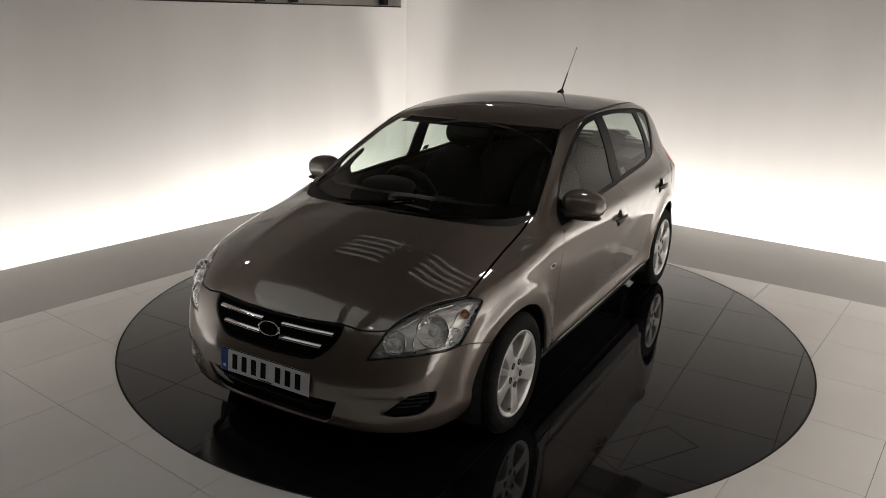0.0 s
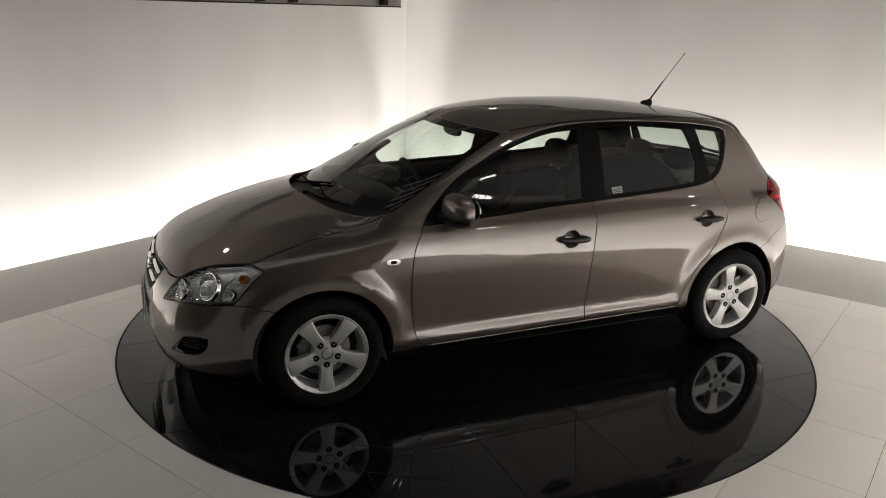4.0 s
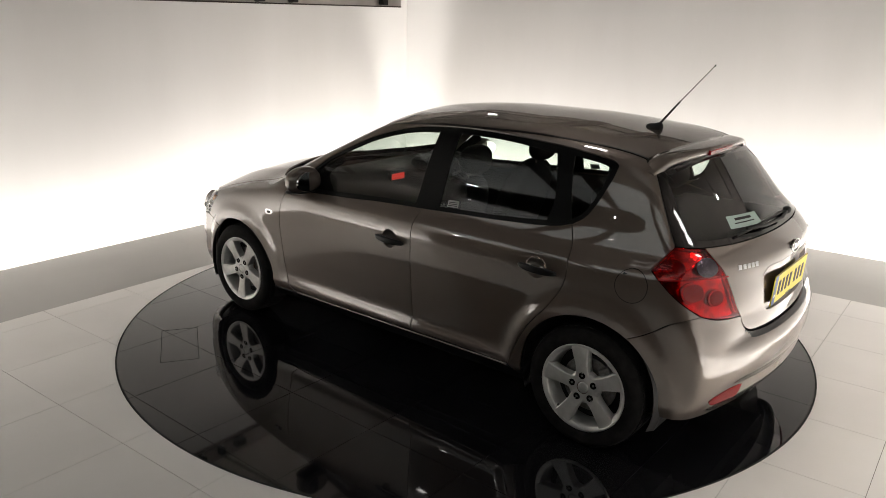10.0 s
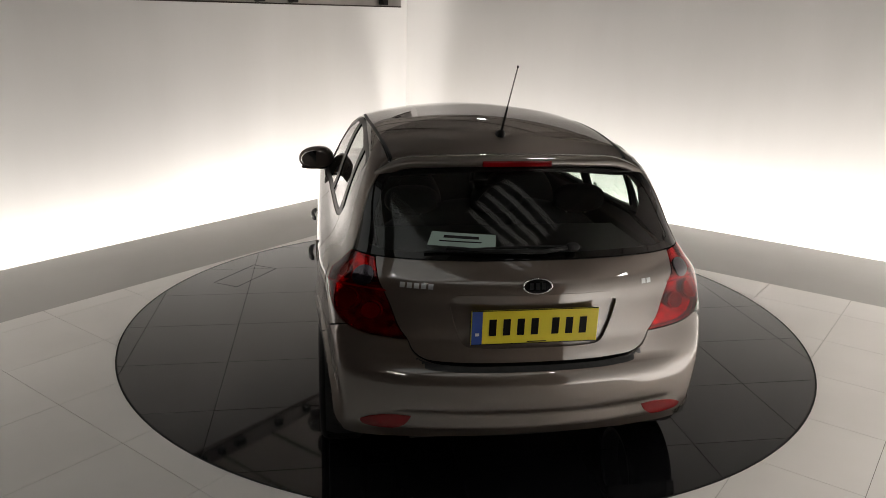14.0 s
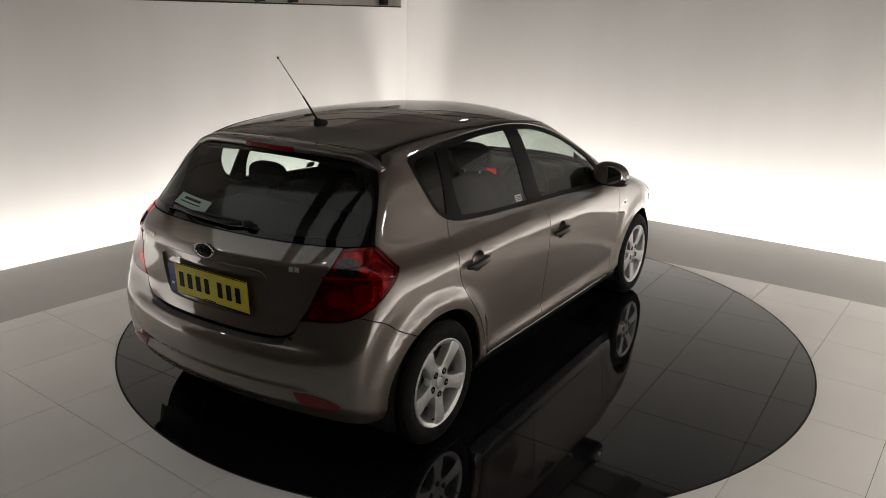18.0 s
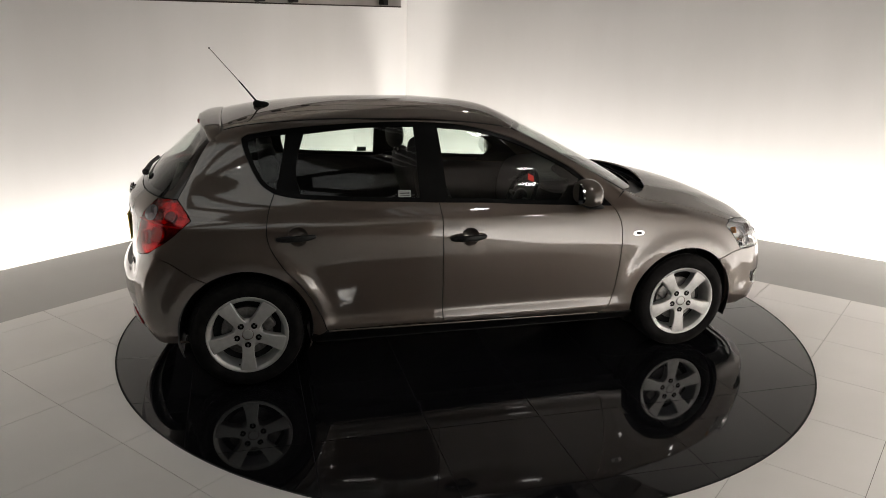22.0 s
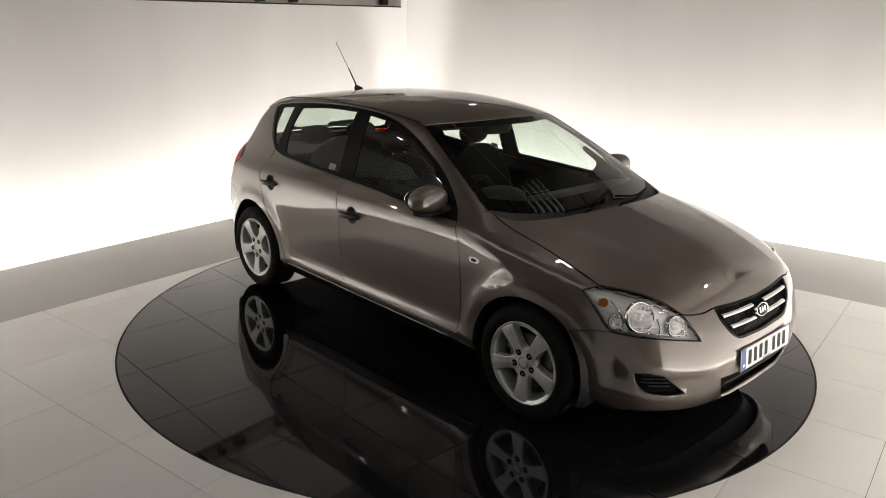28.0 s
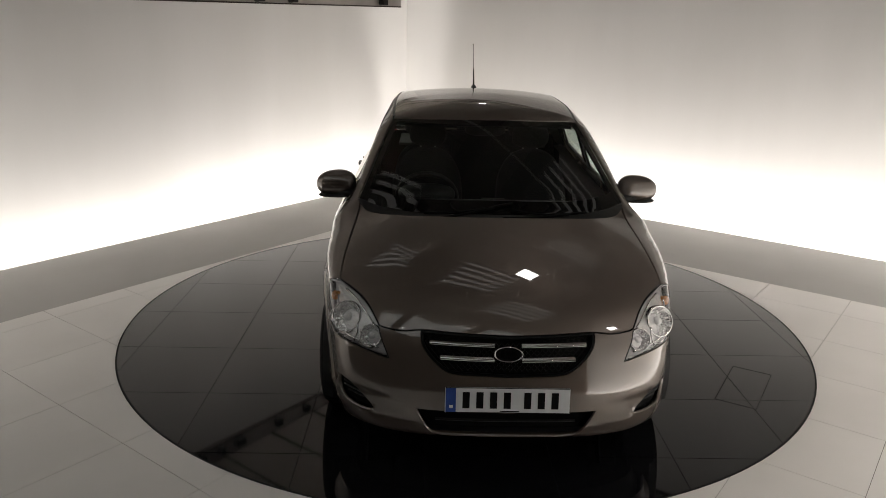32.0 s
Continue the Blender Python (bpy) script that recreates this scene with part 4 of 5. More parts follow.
    # rear reflector
    surface("rear_reflector", BACK, chain(arc([(42.5, 0.370), (40, 0.391), (35, 0.407), (30.8, 0.404)]), arc([(30.8, 0.404), (32.0, 0.370), (34, 0.350), (38.5, 0.340), (42.2, 0.352), (42.5, 0.370)])), M_RED, car, side=s, offset=0.006, gap=0, depth=0.012, step=0.015, label="red bumper reflector")

# ---- nose ----
bumper_top = np.vstack([ARCH_F1_N, BUMP_F, LAMP_LOW[::-1], LAMP_IN[::-1], N_GRILLE, GRILLE_SIDE, GRILLE_LOW])
low_grille = chain(ring(LOW_GRILLE_TOP), ring(LOW_GRILLE)[::-1])
front_bumper = surface("front_bumper", FRONT, chain(ring(bumper_top), ring(F_LOW)[::-1]), M_PAINT, car, holes=(low_grille, FOG, mirror(FOG)), step=0.03, depth=0.014)
chin = arc([(60, 0.235), (45, 0.21), (0, 0.195)])
chin2 = arc([(60, 0.16), (45, 0.14), (0, 0.13)])
surface("chin_spoiler", FRONT, chain(ring(chin), ring(chin2)[::-1]), M_BLACK, car, offset=-0.035, step=0.04, depth=0.02, label="black plastic lower lip")
# flat black sheet stands for the unlit depth of the intake
surface("lower_grille", FRONT, low_grille, M_VOID, car, offset=-0.045, gap=-0.004, depth=0, step=0.03, label="black lower air intake")
bm = bmesh.new()
p, n = FRONT(np.stack([np.radians(np.linspace(-17.9, 17.9, 24)), np.full(24, 0.318)], 1), -0.02)
tube(bm, [tuple(v) for v in p], 0.006, 6)
part("intake_bar", bm, M_BLACK, car)
for s in (1, -1):
    pocket = surface("fog_pocket", FRONT, FOG, M_VOID, car, side=s, offset=-0.028, gap=-0.003, depth=0, step=0.02, label="black blank in the bumper corner")
    for z in (0.362, 0.380, 0.398, 0.416):
        p, n = FRONT(np.stack([np.radians(np.linspace(37.3, 45.2 if z > 0.37 else 43.0, 10)), np.full(10, z)], 1), -0.018)
        part("slat", flip(tube(bmesh.new(), [tuple(v) for v in p], 0.0045, 6), s), M_BLACK, pocket)


grille_line = chain(ring(np.vstack([N_TOP])), ring(np.vstack([GRILLE_SIDE, GRILLE_LOW]))[::-1])
grille = surface("grille", FRONT, grille_line, M_VOID, car, offset=-0.032, gap=-0.003, depth=0, step=0.025, label="black mesh grille with two chrome bars")
surface("grille_surround", FRONT, grille_line, M_TRIM, grille, holes=(shrink(grille_line, 0.008),), offset=-0.002, gap=0.001, depth=0.03, step=0.03)
# mesh of the grille
bm = bmesh.new()
for k in range(-30, 31):
    for sl in (1, -1):
        zz = np.linspace(0.53, 0.72, 9)
        q = np.stack([np.radians(k * 1.55 + sl * (zz - 0.62) * 62), zz], 1)
        q = q[within(q, grille_line)]
        if len(q) > 1:
            p, n = FRONT(q, -0.018)
            for a, b in zip(p, p[1:]):
                tube(bm, [tuple(a), tuple(b)], 0.0026, 4)
part("grille_mesh", bm, M_TRIM, grille, "diamond wire mesh")
for z, w in ((0.655, 20.5), (0.598, 17.3)):
    for s in (1, -1):
        p, n = FRONT(np.stack([np.radians(np.linspace(3.6, w, 14)), np.linspace(z, z + 0.004, 14)], 1), -0.004)
        bm = bmesh.new()
        rows = []
        for v in p:
            v = Vector(v)
            rows.append([bm.verts.new(v + Vector(d)) for d in ((-0.012, 0, 0.011), (0.002, 0, 0.0055), (0.004, 0, 0), (0.002, 0, -0.0055), (-0.012, 0, -0.011))])
        for a, b in zip(rows, rows[1:]):
            for i in range(4):
                bm.faces.new((a[i], b[i], b[i + 1], a[i + 1]))
        bmesh.ops.recalc_face_normals(bm, faces=bm.faces)
        part("grille_bar", flip(bm, s), M_CHROME, grille, "chrome grille bar", smooth=True)


def badge(parent, at, m, w, h):
    """An oval badge: chrome rim, dark field, plain bars."""
    bm = lathe(bmesh.new(), [(0.86, 0.0), (0.90, 0.006), (0.97, 0.006), (1.0, 0.0), (1.0, -0.008)], "X", n=48)
    bm.transform(Matrix.Translation(at) @ m @ Matrix.Diagonal((1, w, h, 1)))
    b = part("badge", bm, M_CHROME, parent, "oval chrome-rimmed badge", smooth=True)
    bm = lathe(bmesh.new(), [(0.001, 0.003), (0.88, 0.001)], "X", n=48)
    bm.transform(Matrix.Translation(at) @ m @ Matrix.Diagonal((1, w, h, 1)))
    part("badge_field", bm, M_TRIM, b)
    for k in (-1, 0, 1):
        bm = box(bmesh.new(), 0.001, k * w * 0.40 - w * 0.13, -h * 0.40, 0.005, k * w * 0.40 + w * 0.13, h * 0.40)
        bm.transform(Matrix.Translation(at) @ m)
        part("badge_bar", bm, M_CHROME, b)


def plate(parent, x, z, lean, face, s, h=0.056):
    """A number plate with a coloured band and plain dark bars."""
    m = Matrix.Translation((x, 0, z)) @ (Matrix.Rotation(math.pi, 4, "Z") if s < 0 else Matrix()) @ Matrix.Rotation(radians(lean), 4, "Y")
    bm = box(bmesh.new(), 0, -0.264, -h, 0.005, 0.264, h, bevel=0.002)
    bm.transform(m)
    pl = part("number_plate", bm, face, parent, "white front number plate" if s > 0 else "yellow rear number plate")

    def strip(name, y0, z0, y1, z1, mat, lift=0.006):
        b = box(bmesh.new(), 0.0045, y0, z0, lift, y1, z1)
        b.transform(m)
        part(name, b, mat, pl)
    strip("band", -0.261, -h + 0.003, -0.218, h - 0.003, M_BLUE)
    strip("band_mark", -0.246, -0.035, -0.230, -0.022, M_WHITE, 0.0065)
    y = -0.198
    for k in range(7):
        if k == 4:
            y += 0.028
        strip("bar", y + 0.008, -0.036, y + 0.038, 0.036, M_TRIM, 0.0065)
        y += 0.058
    strip("maker_line", -0.03, -h + 0.006, 0.05, -h + 0.010, M_TRIM, 0.0063)
    for e, (y0, z0, y1, z1) in enumerate(((-0.262, h - 0.003, 0.262, h), (-0.262, -h, 0.262, -h + 0.003))):
        strip("border", y0, z0, y1, z1, M_TRIM, 0.0062)


p, n = FRONT(np.array([(0.0, 0.628), (0.0, 0.44)]))
badge(grille, Vector((p[0][0] + 0.004, 0, 0.628)), Matrix.Rotation(radians(-18), 4, "Y"), 0.063, 0.033)
plate(front_bumper, p[1][0] + 0.004, 0.438, -6, M_PLATE_W, 1)

# ---- tail ----
rear_top = np.vstack([ARCH_R2_N[::-1], BUMP_R, LAMP_B2, arc([(32.8, 0.728), (31.2, 0.676), (28.2, 0.642), (22, 0.629), (0, 0.626)])])
rear_bumper = surface("rear_bumper", BACK, chain(ring(rear_top), ring(R_LOW)[::-1]), M_PAINT, car, step=0.03, depth=0.014)
pad = arc([(30.3, 0.655), (28.0, 0.638), (22, 0.626), (0, 0.623)])
pad2 = arc([(30.6, 0.632), (28.0, 0.615), (22, 0.607), (0, 0.605)])
surface("bumper_step", BACK, chain(ring(pad), ring(pad2)[::-1]), M_BLACK, rear_bumper, offset=0.002, gap=0, depth=0.003, label="black step pad along the bumper top")
val = arc([(52, 0.34), (31, 0.35), (0, 0.37)])
val2 = arc([(52, 0.24), (31, 0.23), (0, 0.23)])
surface("lower_valance", BACK, chain(ring(val), ring(val2)[::-1]), M_BLACK, car, offset=-0.045, gap=0, depth=0, label="black plastic valance under the bumper")
recess = chain(ring(arc([(22.7, 0.872), (22.4, 0.898), (21.0, 0.912), (12, 0.914), (0, 0.915)])), ring(arc([(22.7, 0.872), (21.3, 0.79), (19.4, 0.720), (18.3, 0.705), (15, 0.698), (0, 0.696)]))[::-1])
tailgate = surface("tailgate", BACK, chain(ring(np.vstack([W_LOW[W_LOW[:, 0] < LAMP_I[-1][0]]])), ring(np.vstack([LAMP_I[::-1], G_LOW]))[::-1]), M_PAINT, car, step=0.03, depth=0.03, holes=(recess,))
surface("plate_recess", BACK, recess, M_PAINT, tailgate, offset=-0.014, gap=-0.003, depth=0, step=0.03)
lip = chain(ring(arc([(23.2, 0.884), (22.7, 0.905), (21.2, 0.921), (12, 0.924), (0, 0.925)])), ring(arc([(23.2, 0.884), (21.6, 0.892), (12, 0.892), (0, 0.892)]))[::-1])
surface("tailgate_handle", BACK, lip, M_PAINT, tailgate, offset=0.002, gap=0, depth=0.022, step=0.015, dome=0.007, label="body-coloured grip strip over the plate")
glass_top = arc([(58.3, 1.335), (30, 1.362), (0, 1.368)])
rear_line = chain(ring(glass_top), ring(np.vstack([W_SIDE, W_LOW]))[::-1])
rear_pane = chain(ring(arc([(54.0, 1.318), (30, 1.340), (0, 1.345)])), ring(np.vstack([arc([(54.0, 1.318), (51.6, 1.2), (49.0, 1.085)]), arc([(49.0, 1.085), (46, 1.070), (25, 1.068), (0, 1.068)])]))[::-1])
surface("rear_window_frit", BACK, rear_line, M_FRIT, car, holes=(rear_pane,), offset=-0.002, gap=0.002, depth=0.004, step=0.03, label="black border of the rear window")
surface("tailgate_header", BACK, chain(ring(arc([(61, 1.395), (45, 1.402), (30, 1.405), (0, 1.408)])), ring(arc([(61, 1.310), (45, 1.332), (30, 1.345), (0, 1.350)]))[::-1]), M_TRIM, car, offset=-0.010, gap=0, depth=0, step=0.03)
surface("rear_window", BACK, rear_pane, M_GLASS, car, offset=-0.003, gap=-0.002, depth=0, step=0.04)
for z, h in ((0.93, 0),):
    p, n = BACK(np.array([(0.0, 0.962), (radians(24), 0.955), (radians(-25.5), 0.965), (0.0, 0.79)]))
badge(tailgate, Vector((p[0][0] - 0.003, 0, 0.962)), Matrix.Rotation(math.pi, 4, "Z") @ Matrix.Rotation(radians(-4), 4, "Y"), 0.063, 0.033)
plate(tailgate, p[3][0] + 0.003, 0.790, 3, M_PLATE_Y, -1, 0.075)
# plain chrome bars where the model letters stand
for a0, count, w, z in ((27.0, 5, 1.2, 0.955), (-31.2, 2, 1.2, 0.950)):
    for k in range(count):
        aa = a0 + (k * 1.75) if a0 > 0 else a0 - k * 1.6
        surface("letter_bar", BACK, chain(arc([(aa, z - 0.010), (aa + w, z - 0.010)]), arc([(aa + w, z + 0.010), (aa, z + 0.010)])), M_LETTER, tailgate, offset=0.002, gap=0, depth=0.003, step=0.02)

# spoiler over the rear window
bm = bmesh.new()
ys = np.linspace(-0.615, 0.615, 49)
rows = []
for y in ys:
    t = abs(y) / 0.615
    x0 = -1.413 + 0.012 * t * t - 0.03 * max(0, t - 0.9) * 10 * 0.5
    xt = -1.538 + 0.072 * t ** 2.2
    drop = 0.055 * max(0, (t - 0.72) / 0.28) ** 2
    zl = CREST(x0) - CROWN(x0) * y * y - 0.013 - drop
    zt = 1.394 - 0.024 * t ** 2 - 0.8 * drop
    end = 0.045 * max(0, (t - 0.80) / 0.20) ** 2
    xm, zm = (x0 + xt) / 2, (zl + zt) / 2 + 0.004
    rows.append([bm.verts.new(q) for q in ((x0, y, zl - 0.02), (x0, y, zl), (x0 * 0.75 + xt * 0.25, y, zl * 0.75 + zt * 0.25 + 0.003), (xm, y, zm), (x0 * 0.2 + xt * 0.8, y, zl * 0.2 + zt * 0.8 + 0.003), (xt + 0.005, y, zt + 0.0005), (xt, y, zt - 0.007),
                                           (xt + 0.003, y, zt - 0.026 - end), (xt + 0.035, y, zt - 0.036 - end), (x0 - 0.01, y, zl - 0.05 - end))])
for a, b in zip(rows, rows[1:]):
    for i in range(len(a) - 1):
        bm.faces.new((a[i], b[i], b[i + 1], a[i + 1]))
bm.faces.new(rows[0])
bm.faces.new(rows[-1])
bmesh.ops.recalc_face_normals(bm, faces=bm.faces)
# black sheet inside the tailgate, the cabin's dark put into its colour
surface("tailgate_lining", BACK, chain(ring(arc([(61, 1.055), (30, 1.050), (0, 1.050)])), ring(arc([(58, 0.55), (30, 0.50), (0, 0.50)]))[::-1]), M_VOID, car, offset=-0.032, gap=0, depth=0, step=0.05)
spoiler = part("spoiler", bm, M_PAINT, car, "body-coloured roof spoiler", smooth=True)
for f in spoiler.data.polygons:
    f.use_smooth = len(f.vertices) == 4
bm = bmesh.new()
box(bm, -1.5445, -0.155, 1.364, -1.51, 0.155, 1.389, bevel=0.006)
part("brake_lamp", bm, M_RED, spoiler, "high red brake lamp bar")


# ---- wheels ----
def wheel(x, s, turn):
    hub = new("wheel")
    hub.parent = car
    hub.location = (x, s * 0.768, WHEEL_R)
    hub.rotation_euler = (0, radians(turn), 0 if s > 0 else math.pi)
    lw = 0.098
    tyre = [(0.205, -lw + 0.01), (0.212, -lw), (0.23, -lw - 0.006), (0.258, -lw - 0.010), (0.283, -lw + 0.002), (0.297, -lw + 0.014), (0.304, -0.07), (0.3063, -0.04), (0.307, 0.0), (0.3063, 0.04), (0.304, 0.07), (0.297, lw - 0.014), (0.292, lw - 0.004), (0.288, lw - 0.003), (0.284, lw + 0.001),
            (0.258, lw + 0.010), (0.251, lw + 0.0085), (0.23, lw + 0.006), (0.222, lw + 0.001), (0.216, lw - 0.006), (0.209, lw - 0.014)]
    part("tyre", lathe(bmesh.new(), tyre, n=96), M_RUBBER, hub, smooth=True)
    # tread blocks
    bm = bmesh.new()
    for k in range(72):
        m = Matrix.Rotation(k * math.tau / 72, 4, "Y")
        for y0, y1, sk in ((-0.075, -0.03, 0.2), (-0.024, 0.024, -0.2), (0.03, 0.075, 0.2)):
            b = [m @ Vector((dx + sk * y, y, r)) for r in (0.3015, 0.3083 if abs(y0 + y1) < 0.02 else 0.3065) for y in (y0, y1) for dx in (-0.010, 0.010)]
            v = [bm.verts.new(q) for q in b]
            for q in ((0, 1, 3, 2), (4, 6, 7, 5), (0, 4, 5, 1), (2, 3, 7, 6), (0, 2, 6, 4), (1, 5, 7, 3)):
                bm.faces.new([v[i] for i in q])
    bmesh.ops.recalc_face_normals(bm, faces=bm.faces)
    part("tread", bm, M_RUBBER, hub)
    part("rim", lathe(bmesh.new(), [(0.186, -0.09), (0.205, -0.095), (0.186, -0.02), (0.184, 0.03), (0.190, 0.075), (0.195, 0.091), (0.1975, 0.0955), (0.211, 0.0975), (0.2155, 0.1015), (0.2195, 0.1005), (0.2205, 0.094), (0.217, 0.088)], n=96), M_ALLOY, hub, smooth=True)
    # five flared spokes round a dished centre
    bm = bmesh.new()
    lathe(bm, [(0.031, 0.090), (0.036, 0.0905), (0.066, 0.088), (0.080, 0.083), (0.083, 0.05)], n=60)
    part("hub_plate", bm, M_ALLOY, hub, smooth=True)
    for k in range(5):
        m = Matrix.Rotation(k * math.tau / 5, 4, "Y")
        bm = bmesh.new()
        vs = []
        for r, w0, w1, d in ((0.045, 0.038, 0.038, 0.0880), (0.070, 0.0345, 0.036, 0.0890), (0.085, 0.0315, 0.034, 0.0905), (0.105, 0.0300, 0.034, 0.0925), (0.13, 0.0310, 0.0365, 0.0950), (0.15, 0.0335, 0.0400, 0.0970), (0.17, 0.0365, 0.0440, 0.0985), (0.190, 0.0400, 0.0480, 0.0990), (0.203, 0.0430, 0.0500, 0.0990), (0.2075, 0.0435, 0.0505, 0.0975)):
            row = []
            for t, dd in ((-0.92, 0.050), (-1, 0.012), (-0.97, 0.003), (-0.85, 0.0), (0, -0.0015), (0.85, 0.0), (0.97, 0.003), (1, 0.012), (0.92, 0.050)):
                u = t * (w0 if t < 0 else w1) - 0.03 * (r - 0.05)
                row.append(bm.verts.new(m @ Vector((u, d - dd, math.sqrt(max(r * r - u * u * min(1, max(0, (r - 0.06) / 0.08)), 0.001))))))
            vs.append(row)
        for a, b in zip(vs, vs[1:]):
            for i in range(8):
                bm.faces.new((a[i], a[i + 1], b[i + 1], b[i]))
        bmesh.ops.recalc_face_normals(bm, faces=bm.faces)
        part("spoke", bm, M_ALLOY, hub)
        a = (k + 0.5) * math.tau / 5 + math.pi / 5
        c = (0.060 * math.sin(a), 0, 0.060 * math.cos(a))
        # no real hole: a black disc gives the shade inside the bolt well
        part("bolt_well_shade", lathe(bmesh.new(), [(0.0175, 0.088), (0.0170, 0.0916), (0.0158, 0.0919), (0.0150, 0.0906), (0.001, 0.0906)], n=20, centre=c), M_TRIM, hub)
        part("wheel_bolt", lathe(bmesh.new(), [(0.001, 0.0925), (0.0045, 0.0925), (0.0062, 0.0915), (0.0066, 0.090)], n=6, centre=c), M_STEEL, hub)
    part("hub_cap", lathe(bmesh.new(), [(0.001, 0.0918), (0.020, 0.0916), (0.025, 0.0910), (0.0275, 0.0895), (0.0285, 0.085)], n=40), M_ALLOY, hub, "plain silver centre cap", smooth=True)
    part("valve", tube(bmesh.new(), [(0.145, 0.085, -0.115), (0.138, 0.097, -0.110)], 0.004, 8), M_BLACK, hub)
    part("brake_disc", lathe(bmesh.new(), [(0.07, 0.020), (0.075, 0.032), (0.138, 0.032), (0.138, 0.010), (0.07, 0.010)], n=64), M_STEEL, hub)
    # black backing disc added to darken the space behind the spokes
    part("wheel_shade_disc", lathe(bmesh.new(), [(0.06, -0.004), (0.150, -0.004), (0.183, 0.004), (0.183, -0.002), (0.06, -0.010)], n=64), M_BLACK, hub, "black disc added behind the brake disc as shade inside the wheel")
    part("brake_hat", lathe(bmesh.new(), [(0.001, 0.058), (0.065, 0.058), (0.075, 0.032)], n=40), M_RUST, hub)
    cal = bmesh.new()
    box(cal, 0.085, 0.0, -0.055, 0.150, 0.052, 0.055, bevel=0.010)
    cal.transform(Matrix.Rotation(radians(-turn - (35 if x > 0 else 150)), 4, "Y"))
    part("brake_caliper", cal, M_STEEL, hub, smooth=True)
    return hub


wheel(AXLE, 1, 34)
wheel(-AXLE, 1, 8)
wheel(AXLE, -1, 35)
wheel(-AXLE, -1, 35)

# wheel housings and floor pan
for x, zc in ((AXLE, 0.315), (-AXLE, 0.325)):
    for s in (1, -1):
        bm = bmesh.new()
        rows = []
        for a in np.radians(np.linspace(-22, 202, 30)):
            c, d = math.cos(a), math.sin(a)
            rows.append([bm.verts.new((x + r * c, s * y, zc + r * d)) for r, y in ((0.352, 0.848), (0.372, 0.80), (0.372, 0.50), (0.05, 0.50))])
        for a, b in zip(rows, rows[1:]):
            for i in range(3):
                bm.faces.new((a[i], b[i], b[i + 1], a[i + 1]))
        part("wheel_housing", bm, M_BLACK, car, "black wheel arch liner")
bm = bmesh.new()
box(bm, -0.95, -0.78, 0.195, 0.95, 0.78, 0.30)
box(bm, -1.80, -0.49, 0.22, 1.95, 0.49, 0.31)
part("floor_pan", bm, M_BLACK, car, "dark underbody")
bm = bmesh.new()
tube(bm, [(-1.4, -0.32, 0.27), (-1.70, -0.32, 0.275), (-1.78, -0.32, 0.27)], 0.022, 14)
part("exhaust", bm, M_STEEL, car, "steel exhaust tail pipe", smooth=True)


# ---- mirrors, wipers, aerial, stickers ----
def door_mirror(s):
    bm = blob(bmesh.new(), 0.090, 0.118, 0.086, power=2.5, nu=40, nv=26)
    for v in bm.verts:
        t = (v.co.y + 0.118) / 0.236
        v.co.z *= (1.05 - 0.22 * t * t) if v.co.z > 0 else 0.76
        v.co.x *= 1.0 - 0.30 * t
        v.co.x -= 0.020 * t
        v.co.x = max(v.co.x, -0.068 - 0.012 * t)
    bm.transform(Matrix.Translation((0.628, 0.893, 1.026)) @ Matrix.Rotation(radians(-6), 4, "Z"))
    mir = part("door_mirror", flip(bm, s), M_PAINT, car, "body-coloured door mirror on a black foot", smooth=True)
    bm = blob(bmesh.new(), 0.060, 0.11, 0.012, power=2.6, nu=28, nv=8)
    bm.transform(Matrix.Translation((0.634, 0.890, 0.966)))
    part("mirror_base", flip(bm, s), M_BLACK, mir, "black underside and foot", smooth=True)
    bm = tube(bmesh.new(), [(0.69, 0.79, 0.982), (0.675, 0.83, 0.985), (0.66, 0.875, 0.992)], 0.026, 12)
    part("mirror_foot", flip(bm, s), M_BLACK, mir, smooth=True)
    bm = lathe(bmesh.new(), [(0.001, 0.0), (1.0, 0.0), (1.03, -0.01)], "X", n=36)
    bm.transform(Matrix.Translation((0.553, 0.902, 1.034)) @ Matrix.Rotation(radians(8 + 180), 4, "Z") @ Matrix.Diagonal((1, 0.092, 0.056, 1)))
    part("mirror_glass", flip(bm, s), M_MIRROR, mir, "mirror glass")


for s in (1, -1):
    door_mirror(s)


def blade(name, pts, r, parent, label=""):
    p, n = PANE(np.array(pts), 0.008)
    return part(name, tube(bmesh.new(), [tuple(v) for v in p], r, 8), M_VOID, parent, label, smooth=True)


for y0, y1 in ((-0.42, 0.10), (0.04, 0.50)):
    far = 0.0 if y0 < -0.3 else 0.03
    w = tagged(blade("wiper_arm", curve([(1.22 + far * 0.5, y0), (1.20, y0 * 0.6 + y1 * 0.4), (1.135, y1 - 0.1)], 0.05), 0.007, car, "black windscreen wiper"))
    blade("wiper_blade", curve([(1.150, y0 + 0.05), (1.165, (y0 + y1) / 2), (1.095, y1)], 0.05), 0.006, w)
    p, n = PANE(np.array([(1.22 + far * 0.5, y0)]), 0.0)
    part("wiper_pivot", blob(bmesh.new(), 0.015, 0.014, 0.010, centre=tuple(p[0]), nu=14, nv=8), M_VOID, w, smooth=True)
# rear wiper
p, n = BACK(np.array([(radians(-13), 1.075), (radians(-3), 1.062), (radians(14), 1.066), (radians(26), 1.075)]), 0.02)
rw = part("rear_wiper", tube(bmesh.new(), [tuple(v) for v in p], 0.009, 8), M_BLACK, car, "black rear window wiper", smooth=True)
